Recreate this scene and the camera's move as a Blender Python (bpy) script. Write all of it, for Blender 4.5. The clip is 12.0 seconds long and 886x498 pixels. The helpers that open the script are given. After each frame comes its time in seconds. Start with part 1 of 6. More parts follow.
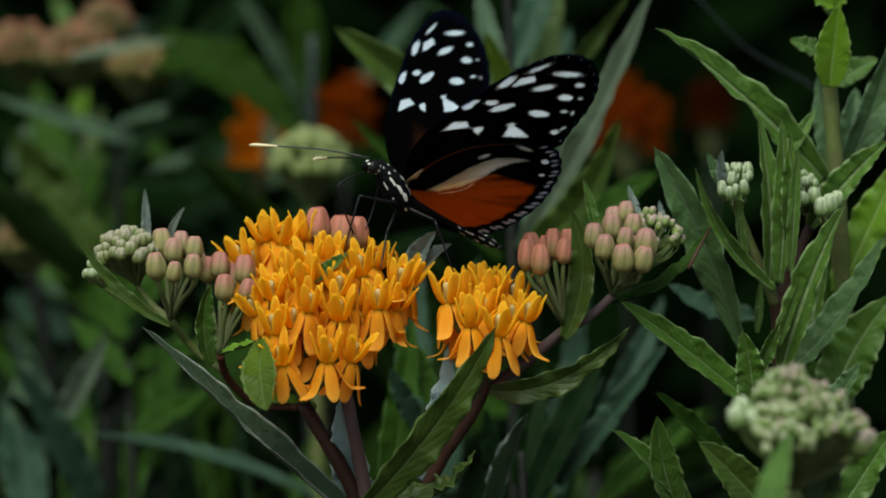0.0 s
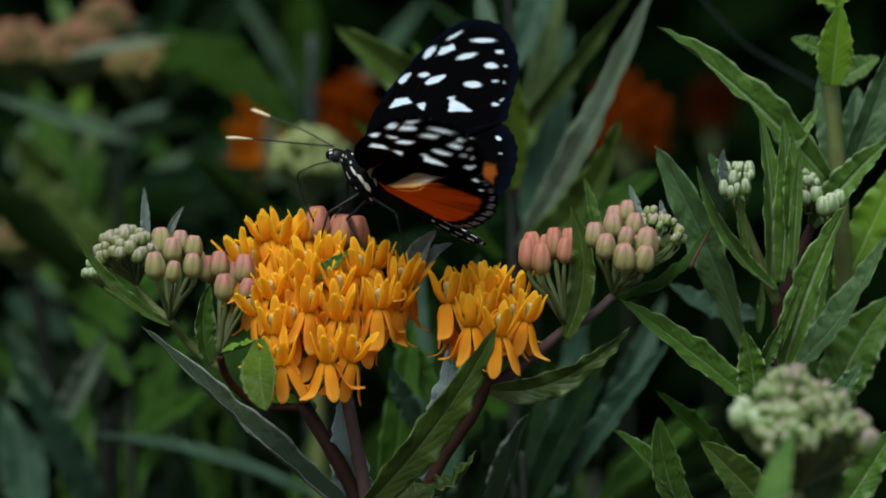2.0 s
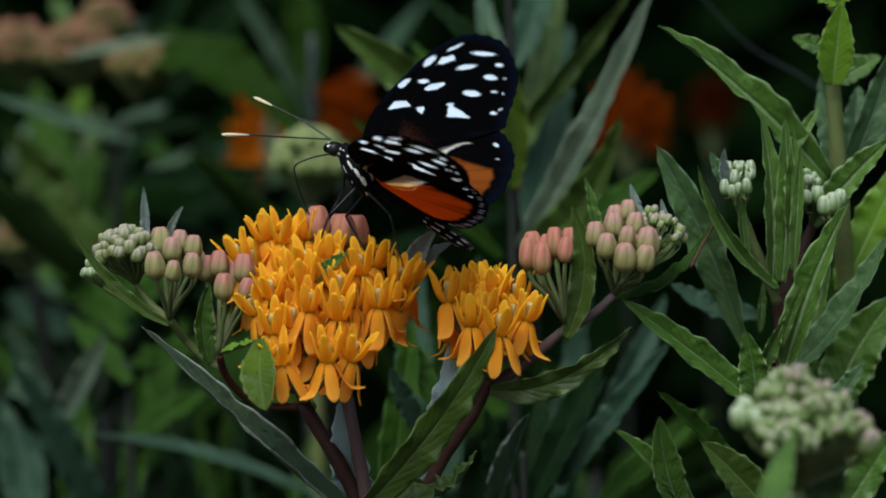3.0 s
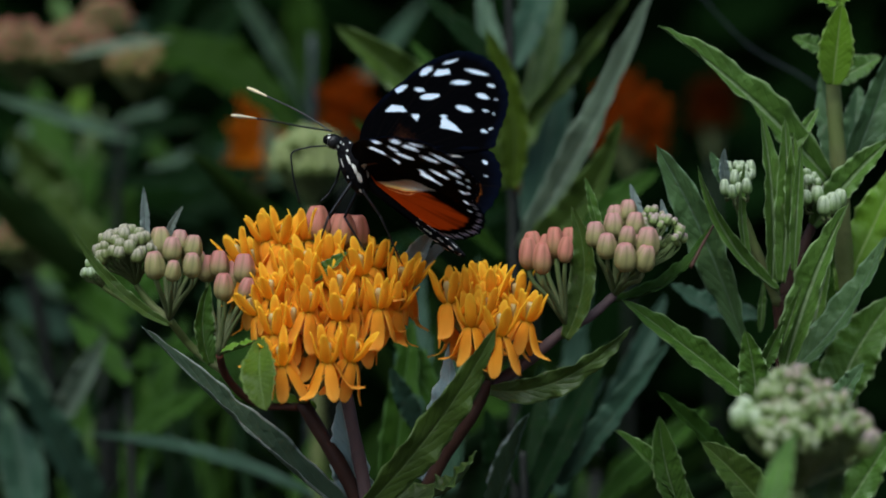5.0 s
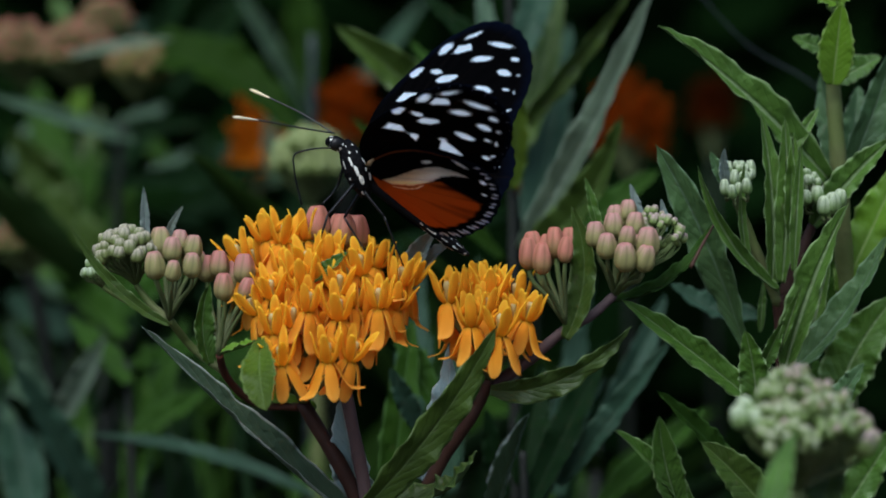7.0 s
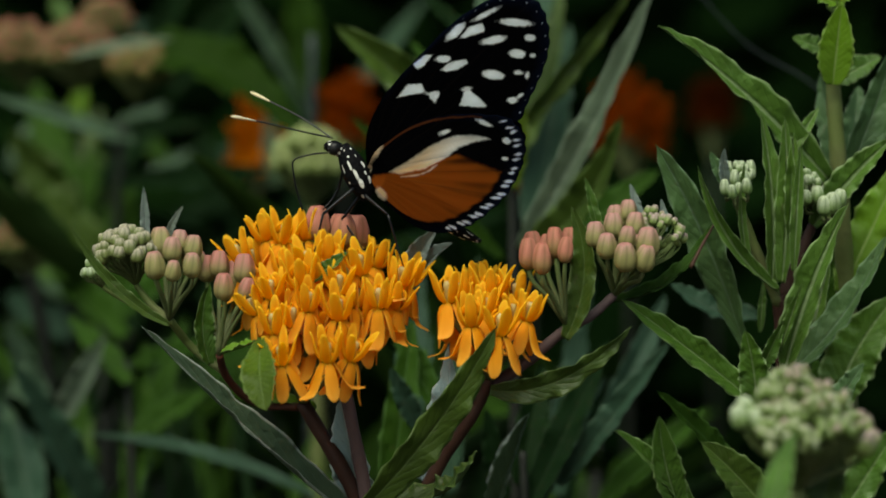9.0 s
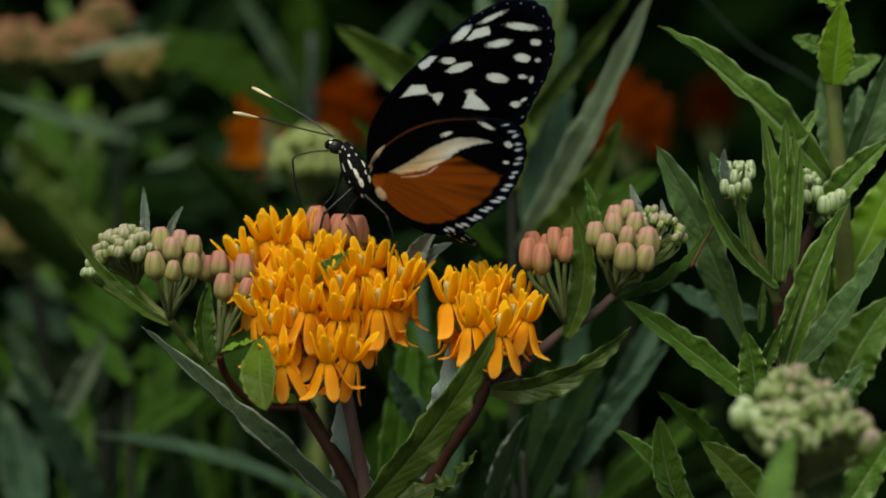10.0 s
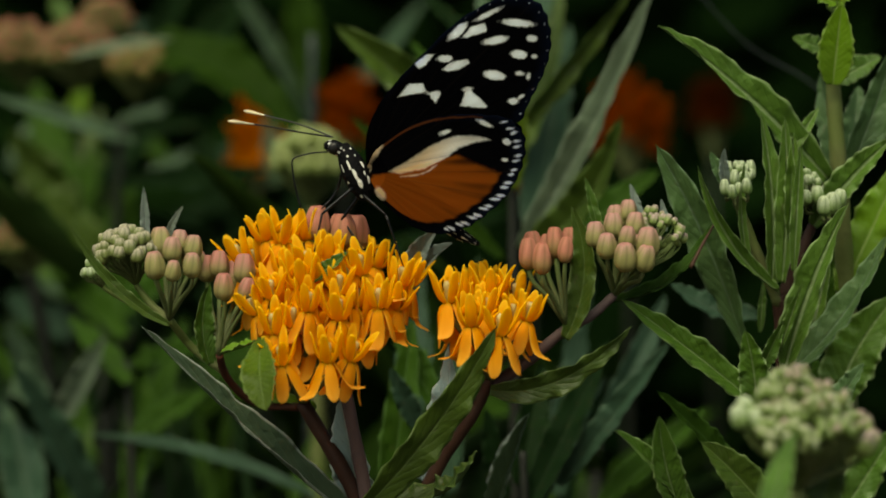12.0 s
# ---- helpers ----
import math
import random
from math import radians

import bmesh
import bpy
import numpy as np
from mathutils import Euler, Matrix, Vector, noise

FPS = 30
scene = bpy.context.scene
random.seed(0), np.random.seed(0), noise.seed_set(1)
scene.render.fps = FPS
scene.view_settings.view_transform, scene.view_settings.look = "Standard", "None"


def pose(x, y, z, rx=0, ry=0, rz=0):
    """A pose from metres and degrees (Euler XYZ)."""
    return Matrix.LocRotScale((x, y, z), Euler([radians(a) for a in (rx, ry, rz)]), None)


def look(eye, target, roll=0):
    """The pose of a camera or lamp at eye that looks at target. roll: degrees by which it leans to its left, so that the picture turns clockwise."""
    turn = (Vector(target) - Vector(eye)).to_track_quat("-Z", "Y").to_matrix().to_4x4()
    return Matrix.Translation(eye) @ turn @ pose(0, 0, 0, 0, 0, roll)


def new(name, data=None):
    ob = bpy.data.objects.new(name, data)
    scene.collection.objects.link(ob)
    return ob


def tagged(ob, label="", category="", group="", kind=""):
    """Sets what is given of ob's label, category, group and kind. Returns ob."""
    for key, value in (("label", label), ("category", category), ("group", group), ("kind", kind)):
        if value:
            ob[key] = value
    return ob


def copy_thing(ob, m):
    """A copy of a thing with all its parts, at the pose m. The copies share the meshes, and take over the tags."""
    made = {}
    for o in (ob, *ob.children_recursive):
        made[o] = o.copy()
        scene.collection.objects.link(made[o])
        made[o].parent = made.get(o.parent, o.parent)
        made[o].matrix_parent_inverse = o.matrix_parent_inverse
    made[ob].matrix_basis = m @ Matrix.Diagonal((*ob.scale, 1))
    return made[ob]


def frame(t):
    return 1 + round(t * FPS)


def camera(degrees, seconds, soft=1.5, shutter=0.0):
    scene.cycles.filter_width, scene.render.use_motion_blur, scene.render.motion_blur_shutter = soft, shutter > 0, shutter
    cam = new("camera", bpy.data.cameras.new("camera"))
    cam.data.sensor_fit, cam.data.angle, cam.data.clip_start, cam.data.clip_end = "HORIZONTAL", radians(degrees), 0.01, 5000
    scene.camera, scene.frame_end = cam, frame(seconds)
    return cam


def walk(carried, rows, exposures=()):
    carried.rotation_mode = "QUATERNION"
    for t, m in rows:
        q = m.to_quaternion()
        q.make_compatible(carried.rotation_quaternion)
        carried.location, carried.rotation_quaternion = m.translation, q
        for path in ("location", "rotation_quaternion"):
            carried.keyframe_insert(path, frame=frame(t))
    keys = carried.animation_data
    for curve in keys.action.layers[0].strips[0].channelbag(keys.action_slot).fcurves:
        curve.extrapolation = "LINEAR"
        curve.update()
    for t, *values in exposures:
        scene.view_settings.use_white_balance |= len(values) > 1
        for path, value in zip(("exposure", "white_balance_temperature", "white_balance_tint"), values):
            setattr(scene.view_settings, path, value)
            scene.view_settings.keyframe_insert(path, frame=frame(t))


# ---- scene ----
import itertools

cam = camera(14.0, 12.0, soft=1.9, shutter=0.5)
cam.data.dof.use_dof = True
cam.data.dof.focus_distance = 0.668
cam.data.dof.aperture_fstop = 15.0
EARLY = pose(0.00013, -0.6749, 0.75022, 90, 0, 0)
LATE = pose(0, -0.6705, 0.75, 90, 0, 0)
walk(cam, [(0, EARLY), (1.6, EARLY), (2.3, LATE), (12, LATE)], exposures=[(0, 0.35, 6450, -3), (2.5, 0.35, 6000, 3), (5.5, 0.35, 5650, 7), (7.0, 0.35, 5550, 8), (9.0, 0.35, 6850, -3), (12, 0.35, 8100, -5)])

# ---- light: an overcast sky over a shaded bed ----
world = bpy.data.worlds.new("sky")
scene.world = world
world.use_nodes = True
sky = world.node_tree.nodes.new("ShaderNodeTexSky")
sky.sky_type, sky.sun_disc = "NISHITA", False
sky.sun_elevation, sky.sun_rotation = radians(56), radians(201)
sky.dust_density = 3.0
background = world.node_tree.nodes["Background"]
background.inputs["Strength"].default_value = 0.09
world.node_tree.links.new(sky.outputs[0], background.inputs["Color"])
sun = new("sun", bpy.data.lights.new("sun", "SUN"))
sun.data.energy, sun.data.angle, sun.data.color = 3.3, radians(50), (1.0, 0.97, 0.91)
sun.matrix_world = look((-0.8, -2.1, 4.1), (0, 0, 0.7))


# ---- materials ----
class Nodes:
    """A short way to write node trees."""

    def __init__(self, name):
        self.mat = bpy.data.materials.new(name)
        self.mat.use_nodes = True
        self.tree = self.mat.node_tree
        self.tree.nodes.clear()

    def node(self, kind, **settings):
        n = self.tree.nodes.new(kind)
        for key, value in settings.items():
            n.inputs[key].default_value = value
        return n

    def link(self, a, b):
        self.tree.links.new(a, b)

    def put(self, value, socket):
        if isinstance(value, (int, float)):
            socket.default_value = value
        elif isinstance(value, (tuple, list)):
            socket.default_value = (*value, 1.0) if len(value) == 3 else value
        else:
            self.link(value, socket)

    def math(self, op, a, b=0.0, c=0.0):
        n = self.tree.nodes.new("ShaderNodeMath")
        n.operation = op
        for i, v in enumerate((a, b, c)):
            self.put(v, n.inputs[i])
        return n.outputs[0]

    def ramp(self, x, lo, hi, a=0.0, b=1.0):
        n = self.tree.nodes.new("ShaderNodeMapRange")
        n.interpolation_type = "SMOOTHSTEP"
        for i, v in enumerate((x, lo, hi, a, b)):
            self.put(v, n.inputs[i])
        return n.outputs[0]

    def mix(self, f, a, b, how="MIX"):
        n = self.tree.nodes.new("ShaderNodeMix")
        n.data_type, n.blend_type = "RGBA", how
        self.put(f, n.inputs[0])
        self.put(a, n.inputs[6])
        self.put(b, n.inputs[7])
        return n.outputs[2]

    def noise(self, scale, detail=3.0, rough=0.55, vector=None, space="Object"):
        n = self.node("ShaderNodeTexNoise", Scale=scale, Detail=detail, Roughness=rough)
        if vector is None:
            vector = self.tree.nodes.new("ShaderNodeTexCoord").outputs[space]
        self.link(vector, n.inputs["Vector"])
        return n.outputs["Fac"]

    def attribute(self, name):
        n = self.tree.nodes.new("ShaderNodeAttribute")
        n.attribute_name = name
        return n

    def chance(self):
        return self.tree.nodes.new("ShaderNodeObjectInfo").outputs["Random"]

    def island(self):
        return self.tree.nodes.new("ShaderNodeNewGeometry").outputs["Random Per Island"]

    def bump(self, height, strength=0.4, distance=0.0005):
        n = self.node("ShaderNodeBump", Strength=strength, Distance=distance)
        self.link(height, n.inputs["Height"])
        return n.outputs[0]

    def finish(self, color, rough=0.5, bump=None, through_light=0.0, through_color=None, spec=0.5, sheen=0.0):
        p = self.node("ShaderNodeBsdfPrincipled")
        self.put(color, p.inputs["Base Color"])
        self.put(rough, p.inputs["Roughness"])
        p.inputs["Specular IOR Level"].default_value = spec
        p.inputs["Sheen Weight"].default_value = sheen
        if bump is not None:
            self.link(bump, p.inputs["Normal"])
        out = self.node("ShaderNodeOutputMaterial")
        shader = p.outputs[0]
        if through_light:
            t = self.node("ShaderNodeBsdfTranslucent")
            self.put(color if through_color is None else through_color, t.inputs["Color"])
            m = self.node("ShaderNodeMixShader", Fac=through_light)
            self.link(shader, m.inputs[1])
            self.link(t.outputs[0], m.inputs[2])
            shader = m.outputs[0]
        self.link(shader, out.inputs["Surface"])
        return self.mat


def leaf_material(name, upper, under, rib, spread=0.24, gloss=0.42, crinkle=0.9, ribbed=0.085):
    n = Nodes(name)
    # greens darkened for shade also pass less light
    thin = min(1.0, upper[1] / 0.13) ** 0.6
    uv = n.attribute("blade").outputs["Vector"]
    sep = n.tree.nodes.new("ShaderNodeSeparateXYZ")
    n.link(uv, sep.inputs[0])
    along, across, below = sep.outputs[0], sep.outputs[1], sep.outputs[2]
    off = n.math("ABSOLUTE", across)
    grain = n.noise(260, 4)
    blotch = n.noise(55, 3)
    warp = n.math("MULTIPLY_ADD", blotch, 2.2, n.math("MULTIPLY_ADD", along, 13.0, n.math("MULTIPLY", off, -2.6)))
    side = n.math("SINE", n.math("MULTIPLY", warp, 3.1416))
    vein = n.ramp(n.math("ABSOLUTE", side), 0.30, 0.02)
    midrib = n.ramp(off, ribbed, ribbed * 0.35)
    col = n.mix(below, upper, under)
    dark = tuple(c * (1 - spread) for c in upper)
    col = n.mix(n.ramp(blotch, 0.35, 0.68), col, n.mix(below, dark, tuple(c * 0.8 for c in under)))
    warm = n.mix(0.5, col, (col_shift(upper)))
    col = n.mix(n.ramp(n.chance(), 0.55, 1.0, 0.0, 0.5), col, warm)
    col = n.mix(n.math("MULTIPLY", n.math("MULTIPLY", vein, n.ramp(n.noise(120, 2), 0.35, 0.65)), 0.13), col, rib)
    # pale margin, made stronger so that the edges look lit
    col = n.mix(n.ramp(off, 0.86, 0.97, 0, 0.7), col, rib)
    col = n.mix(n.math("MULTIPLY", midrib, 0.75), col, rib)
    col = n.mix(n.ramp(n.noise(900, 2), 0.66, 0.74, 0, 0.35), col, (0.12, 0.10, 0.05))
    height = n.math("SUBTRACT", n.math("MULTIPLY_ADD", grain, 0.35, n.math("MULTIPLY_ADD", n.noise(170, 2), 0.5, n.math("MULTIPLY_ADD", n.noise(640, 3, 0.65), 0.3, n.math("MULTIPLY", n.math("ABSOLUTE", side), 0.05)))), n.math("ADD", n.math("MULTIPLY", vein, 0.03), n.math("MULTIPLY", midrib, 0.25)))
    rough = n.ramp(grain, 0.3, 0.7, 0.36, 0.56)
    return n.finish(col, rough, n.bump(height, crinkle, 0.0012), 0.3, n.mix(0.5, col, tuple(c * thin for c in (0.13, 0.27, 0.01))), spec=gloss)


def col_shift(c):
    return (min(1, c[0] * 1.2), c[1] * 1.12, c[2] * 0.6)


LEAF = leaf_material("leaf_green", (0.066, 0.146, 0.016), (0.13, 0.22, 0.09), (0.21, 0.30, 0.12))
LEAF_BLUE = leaf_material("leaf_blue_green", (0.082, 0.160, 0.058), (0.16, 0.24, 0.15), (0.17, 0.26, 0.15), crinkle=1.0)
LEAF_YOUNG = leaf_material("leaf_young", (0.125, 0.250, 0.014), (0.18, 0.28, 0.08), (0.22, 0.32, 0.09), 0.3, 0.3, 0.5)
LEAF_PALE = leaf_material("leaf_pale_ribbed", (0.092, 0.185, 0.026), (0.14, 0.22, 0.09), (0.24, 0.33, 0.15), 0.24, 0.38, ribbed=0.2)
LEAF_SILVER = leaf_material("leaf_silver", (0.38, 0.52, 0.54), (0.54, 0.66, 0.68), (0.70, 0.78, 0.78), 0.15, 0.2, 1.0)
LEAF_ASH = leaf_material("leaf_ash", (0.24, 0.30, 0.27), (0.27, 0.33, 0.30), (0.38, 0.44, 0.40), 0.2, 0.2, 1.0)
# leaf green darkened to hold the shade inside the bed
LEAF_HALF_SHADE = leaf_material("leaf_half_shade", (0.028, 0.068, 0.008), (0.055, 0.10, 0.030), (0.06, 0.12, 0.03), gloss=0.05)
LEAF_GREY = leaf_material("leaf_grey", (0.075, 0.13, 0.075), (0.11, 0.17, 0.12), (0.14, 0.20, 0.14), gloss=0.2)
# darker again, more of the bed's shade put into the green
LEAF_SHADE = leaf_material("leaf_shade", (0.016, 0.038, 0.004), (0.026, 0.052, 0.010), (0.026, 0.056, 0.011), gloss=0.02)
LEAF_OLIVE = leaf_material("leaf_olive", (0.052, 0.095, 0.010), (0.10, 0.15, 0.06), (0.12, 0.18, 0.05), 0.22, 0.42, 0.7)
LEAF_FRESH = leaf_material("leaf_fresh", (0.075, 0.125, 0.008), (0.10, 0.15, 0.05), (0.12, 0.18, 0.04), 0.35, 0.22, 0.9)
# nearly black green, holding the deepest shade
LEAF_FULL_SHADE = leaf_material("leaf_full_shade", (0.007, 0.020, 0.006), (0.013, 0.028, 0.011), (0.017, 0.034, 0.014), gloss=0.03)
LEAF_RIM = leaf_material("leaf_downy", (0.058, 0.095, 0.062), (0.12, 0.17, 0.13), (0.46, 0.52, 0.46), 0.5, 0.2, 1.0)
LEAF_DOWN = leaf_material("leaf_down", (0.125, 0.175, 0.118), (0.11, 0.17, 0.12), (0.24, 0.30, 0.22), 0.4, 0.2, 1.0, 0.14)
# the grey leaf darkened for shade in the same way
LEAF_GREY_SHADE = leaf_material("leaf_grey_shade", (0.034, 0.074, 0.044), (0.05, 0.092, 0.06), (0.06, 0.105, 0.065), gloss=0.15)


def stem_material(name, a, b):
    n = Nodes(name)
    streak = n.noise(420, 4)
    patch = n.noise(45, 3)
    col = n.mix(n.ramp(patch, 0.35, 0.65), a, b)
    col = n.mix(n.ramp(streak, 0.5, 0.8, 0, 0.4), col, tuple(c * 0.45 for c in a))
    return n.finish(col, 0.6, n.bump(streak, 0.5, 0.0004), spec=0.2)


STEM_BROWN = stem_material("stem_brown", (0.034, 0.014, 0.009), (0.052, 0.024, 0.014))
STEM_RED = stem_material("stem_red", (0.060, 0.016, 0.010), (0.045, 0.020, 0.010))
STEM_MAUVE = stem_material("stem_mauve", (0.105, 0.074, 0.075), (0.072, 0.042, 0.038))
# background stems: the shade around them is put into a near-black colour
STEM_SHADE = stem_material("stem_shaded", (0.006, 0.008, 0.005), (0.010, 0.011, 0.008))
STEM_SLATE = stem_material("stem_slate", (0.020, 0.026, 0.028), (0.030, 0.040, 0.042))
PEDICEL = stem_material("pedicel_green", (0.085, 0.125, 0.035), (0.095, 0.11, 0.045))
STEM_GREEN = stem_material("stem_green", (0.085, 0.12, 0.028), (0.11, 0.12, 0.045))


def petal_material(name, base, tip, glow, gloss=0.08, waist=(0.42, 0.34, 0.02)):
    n = Nodes(name)
    h = n.attribute("rise").outputs["Fac"]
    grain = n.noise(700, 3)
    fine = n.noise(160, 2)
    col = n.mix(n.ramp(h, 0.35, 1.0), base, tip)
    col = n.mix(n.ramp(fine, 0.35, 0.7, 0, 0.4), col, glow)
    col = n.mix(n.math("MULTIPLY", n.chance(), 0.25), col, tuple(c * 0.9 for c in base))
    middle = n.math("MULTIPLY", n.ramp(n.attribute("rib").outputs["Fac"], 0.65, 0.15, 0, 0.4), n.ramp(n.noise(420, 3), 0.3, 0.7, 0.4, 1.0))
    col = n.mix(middle, col, tuple(c * k for c, k in zip(base, (0.92, 0.78, 0.9))))
    col = n.mix(n.math("MULTIPLY", n.island(), 0.22), col, tuple(min(1, c * 1.12) for c in tip))
    col = n.mix(n.ramp(n.attribute("rib").outputs["Fac"], 0.78, 1.0, 0, 0.7), col, tuple(min(1, c * 1.25 + 0.02) for c in tip))
    col = n.mix(n.ramp(h, 0.26, 0.04, 0, 0.6), col, waist)
    return n.finish(col, 0.65, n.bump(grain, 0.5, 0.0003), 0.64, col, spec=gloss)


HOOD = petal_material("hood_orange", (0.93, 0.49, 0.011), (0.96, 0.66, 0.05), (0.96, 0.65, 0.05))
PETAL = petal_material("petal_orange", (0.90, 0.43, 0.010), (0.94, 0.54, 0.09), (0.93, 0.52, 0.04))
# distant flowers: a redder orange, darkened for the shade they stand in
HOOD_RED_SHADE = petal_material("hood_red_shade", (0.27, 0.042, 0.001), (0.36, 0.075, 0.001), (0.34, 0.080, 0.001), 0.0, (0.10, 0.06, 0.004))
PETAL_RED_SHADE = petal_material("petal_red_shade", (0.20, 0.030, 0.001), (0.26, 0.046, 0.001), (0.25, 0.054, 0.001), 0.0, (0.10, 0.06, 0.004))
# flower orange taken almost to black, standing for deep shade
HOOD_SHADE = petal_material("hood_shade", (0.045, 0.008, 0.0005), (0.075, 0.014, 0.0005), (0.07, 0.014, 0.0005), 0.0, (0.02, 0.012, 0.002))
HOOD_AMBER = petal_material("hood_amber", (0.55, 0.16, 0.001), (0.66, 0.22, 0.002), (0.64, 0.22, 0.002), 0.05, (0.10, 0.06, 0.004))
COLUMN = petal_material("column_yellow", (0.60, 0.46, 0.06), (0.85, 0.80, 0.50), (0.7, 0.65, 0.25))


def bud_material(name, base, tip, split):
    n = Nodes(name)
    h = n.attribute("rise").outputs["Fac"]
    fine = n.noise(330, 4)
    ribs = n.attribute("rib").outputs["Fac"]
    shift = n.math("ADD", h, n.math("MULTIPLY_ADD", fine, 0.3, n.math("MULTIPLY_ADD", n.chance(), 0.3, -0.30)))
    col = n.mix(n.ramp(shift, split - 0.3, split + 0.25), base, tip)
    col = n.mix(n.ramp(ribs, 0.45, 1.0, 0, 0.5), col, tuple(c * 0.5 for c in base))
    col = n.mix(n.math("MULTIPLY", n.ramp(ribs, 0.0, 0.10, 0.4, 0), n.ramp(h, 0.35, 0.8)), col, tuple(min(1, c * 1.35) for c in tip))
    col = n.mix(n.ramp(h, 0.93, 1.0, 0, 0.5 if tip[0] > 1.5 * tip[1] else 0.1), col, (tip[0], tip[1] * 0.62, tip[2] * 0.8))
    col = n.mix(n.ramp(n.noise(800, 3), 0.48, 0.7, 0, 0.45), col, tuple(c * 0.6 for c in base))
    return n.finish(col, 0.5, n.bump(fine, 0.35, 0.0003), 0.15, col, spec=0.35)


BUD_CORAL = bud_material("bud_coral", (0.30, 0.19, 0.07), (0.45, 0.165, 0.11), 0.42)
BUD_ROSE = bud_material("bud_rose", (0.26, 0.22, 0.08), (0.40, 0.16, 0.13), 0.55)
BUD_BLUSH = bud_material("bud_blush", (0.27, 0.25, 0.09), (0.42, 0.22, 0.19), 0.77)
BUD_PALE = bud_material("bud_pale", (0.16, 0.20, 0.055), (0.37, 0.34, 0.25), 0.72)
BUD_WHITE = bud_material("bud_white", (0.19, 0.29, 0.09), (0.42, 0.49, 0.32), 0.58)
BUD_GREEN = bud_material("bud_green", (0.14, 0.19, 0.045), (0.25, 0.29, 0.11), 0.7)
BUD_OLIVE = bud_material("bud_olive", (0.14, 0.145, 0.028), (0.27, 0.10, 0.065), 0.86)
BUD_RUST = bud_material("bud_rust", (0.085, 0.115, 0.022), (0.27, 0.075, 0.055), 0.78)
BUD_NEAR = bud_material("bud_lime", (0.19, 0.29, 0.07), (0.37, 0.39, 0.26), 0.8)
BUD_MAUVE = bud_material("bud_mauve", (0.19, 0.26, 0.07), (0.40, 0.30, 0.28), 0.74)


def wing_material(name):
    """Black scales, with white, cream and orange fields whose edges the mesh carries as distances."""
    n = Nodes(name)
    fuzz = n.math("MULTIPLY", n.math("SUBTRACT", n.noise(1500, 3), 0.5), 0.55)
    upper = n.attribute("upper").outputs["Fac"]
    vein = n.attribute("vein").outputs["Fac"]
    streak = n.attribute("streak").outputs["Fac"]
    white = n.ramp(n.math("ADD", n.attribute("white").outputs["Fac"], fuzz), -0.16, 0.16)
    orange = n.ramp(n.math("ADD", n.attribute("orange").outputs["Fac"], fuzz), -0.5, 0.5)
    cream = n.ramp(n.math("ADD", n.attribute("cream").outputs["Fac"], fuzz), -0.25, 0.25)
    rust = n.ramp(n.math("ADD", n.attribute("rust").outputs["Fac"], fuzz), -0.4, 0.5)
    scales = n.noise(2600, 2)
    black = n.mix(scales, (0.0007, 0.0007, 0.001), (0.0018, 0.0018, 0.0025))
    black = n.mix(n.attribute("rim").outputs["Fac"], black, n.mix(scales, (0.0015, 0.0030, 0.0085), (0.004, 0.007, 0.018)))
    flame = n.mix(upper, (0.21, 0.058, 0.007), (0.28, 0.085, 0.012))
    flame = n.mix(n.ramp(streak, 0.36, 0.95, 0, 0.85), flame, n.mix(upper, (0.020, 0.006, 0.002), (0.18, 0.04, 0.005)))
    col = n.mix(n.math("MULTIPLY", rust, n.mix(upper, (0.9, 0.9, 0.9), (0.85, 0.85, 0.85))), black, (0.105, 0.034, 0.012))
    col = n.mix(orange, col, flame)
    col = n.mix(n.math("MULTIPLY", cream, 0.95), col, n.mix(n.ramp(streak, 0.35, 0.8, 0, 0.35), n.mix(n.attribute("tan").outputs["Fac"], n.mix(scales, (0.58, 0.58, 0.54), (0.74, 0.74, 0.70)), (0.54, 0.45, 0.31)), (0.34, 0.31, 0.28)))
    col = n.mix(n.math("MULTIPLY", vein, 0.45), col, (0.015, 0.010, 0.008))
    col = n.mix(white, col, n.mix(n.attribute("rim").outputs["Fac"], n.mix(upper, n.mix(scales, (0.57, 0.60, 0.59), (0.77, 0.80, 0.79)), n.mix(scales, (0.57, 0.65, 0.72), (0.75, 0.85, 0.95))), (0.58, 0.66, 0.92)))
    # light shining through is boosted to two or three times the scale colour
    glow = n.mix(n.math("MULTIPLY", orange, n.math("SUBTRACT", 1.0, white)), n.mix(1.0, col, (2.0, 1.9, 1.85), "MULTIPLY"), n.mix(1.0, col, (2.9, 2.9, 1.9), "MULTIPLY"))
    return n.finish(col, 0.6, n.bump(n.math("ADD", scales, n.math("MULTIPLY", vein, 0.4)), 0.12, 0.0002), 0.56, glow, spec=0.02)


WING = wing_material("wing_scales")


def body_material():
    n = Nodes("black_fur")
    hair = n.noise(1800, 3)
    white = n.ramp(n.math("ADD", n.attribute("white").outputs["Fac"], n.math("MULTIPLY_ADD", n.noise(900, 3), 0.8, -0.42)), 0.38, 0.62)
    white = n.math("MULTIPLY", white, n.ramp(hair, 0.25, 0.45, 0.55, 1.0))
    col = n.mix(white, n.mix(hair, (0.001, 0.001, 0.0013), (0.005, 0.005, 0.006)), (0.62, 0.62, 0.56))
    return n.finish(col, 0.7, n.bump(hair, 0.8, 0.0004), spec=0.06)


FUR = body_material()


def plain(name, a, b, rough, scale=300, spec=0.5):
    n = Nodes(name)
    f = n.noise(scale, 4)
    return n.finish(n.mix(n.ramp(f, 0.3, 0.7), a, b), rough, n.bump(f, 0.3, 0.0005), spec=spec)


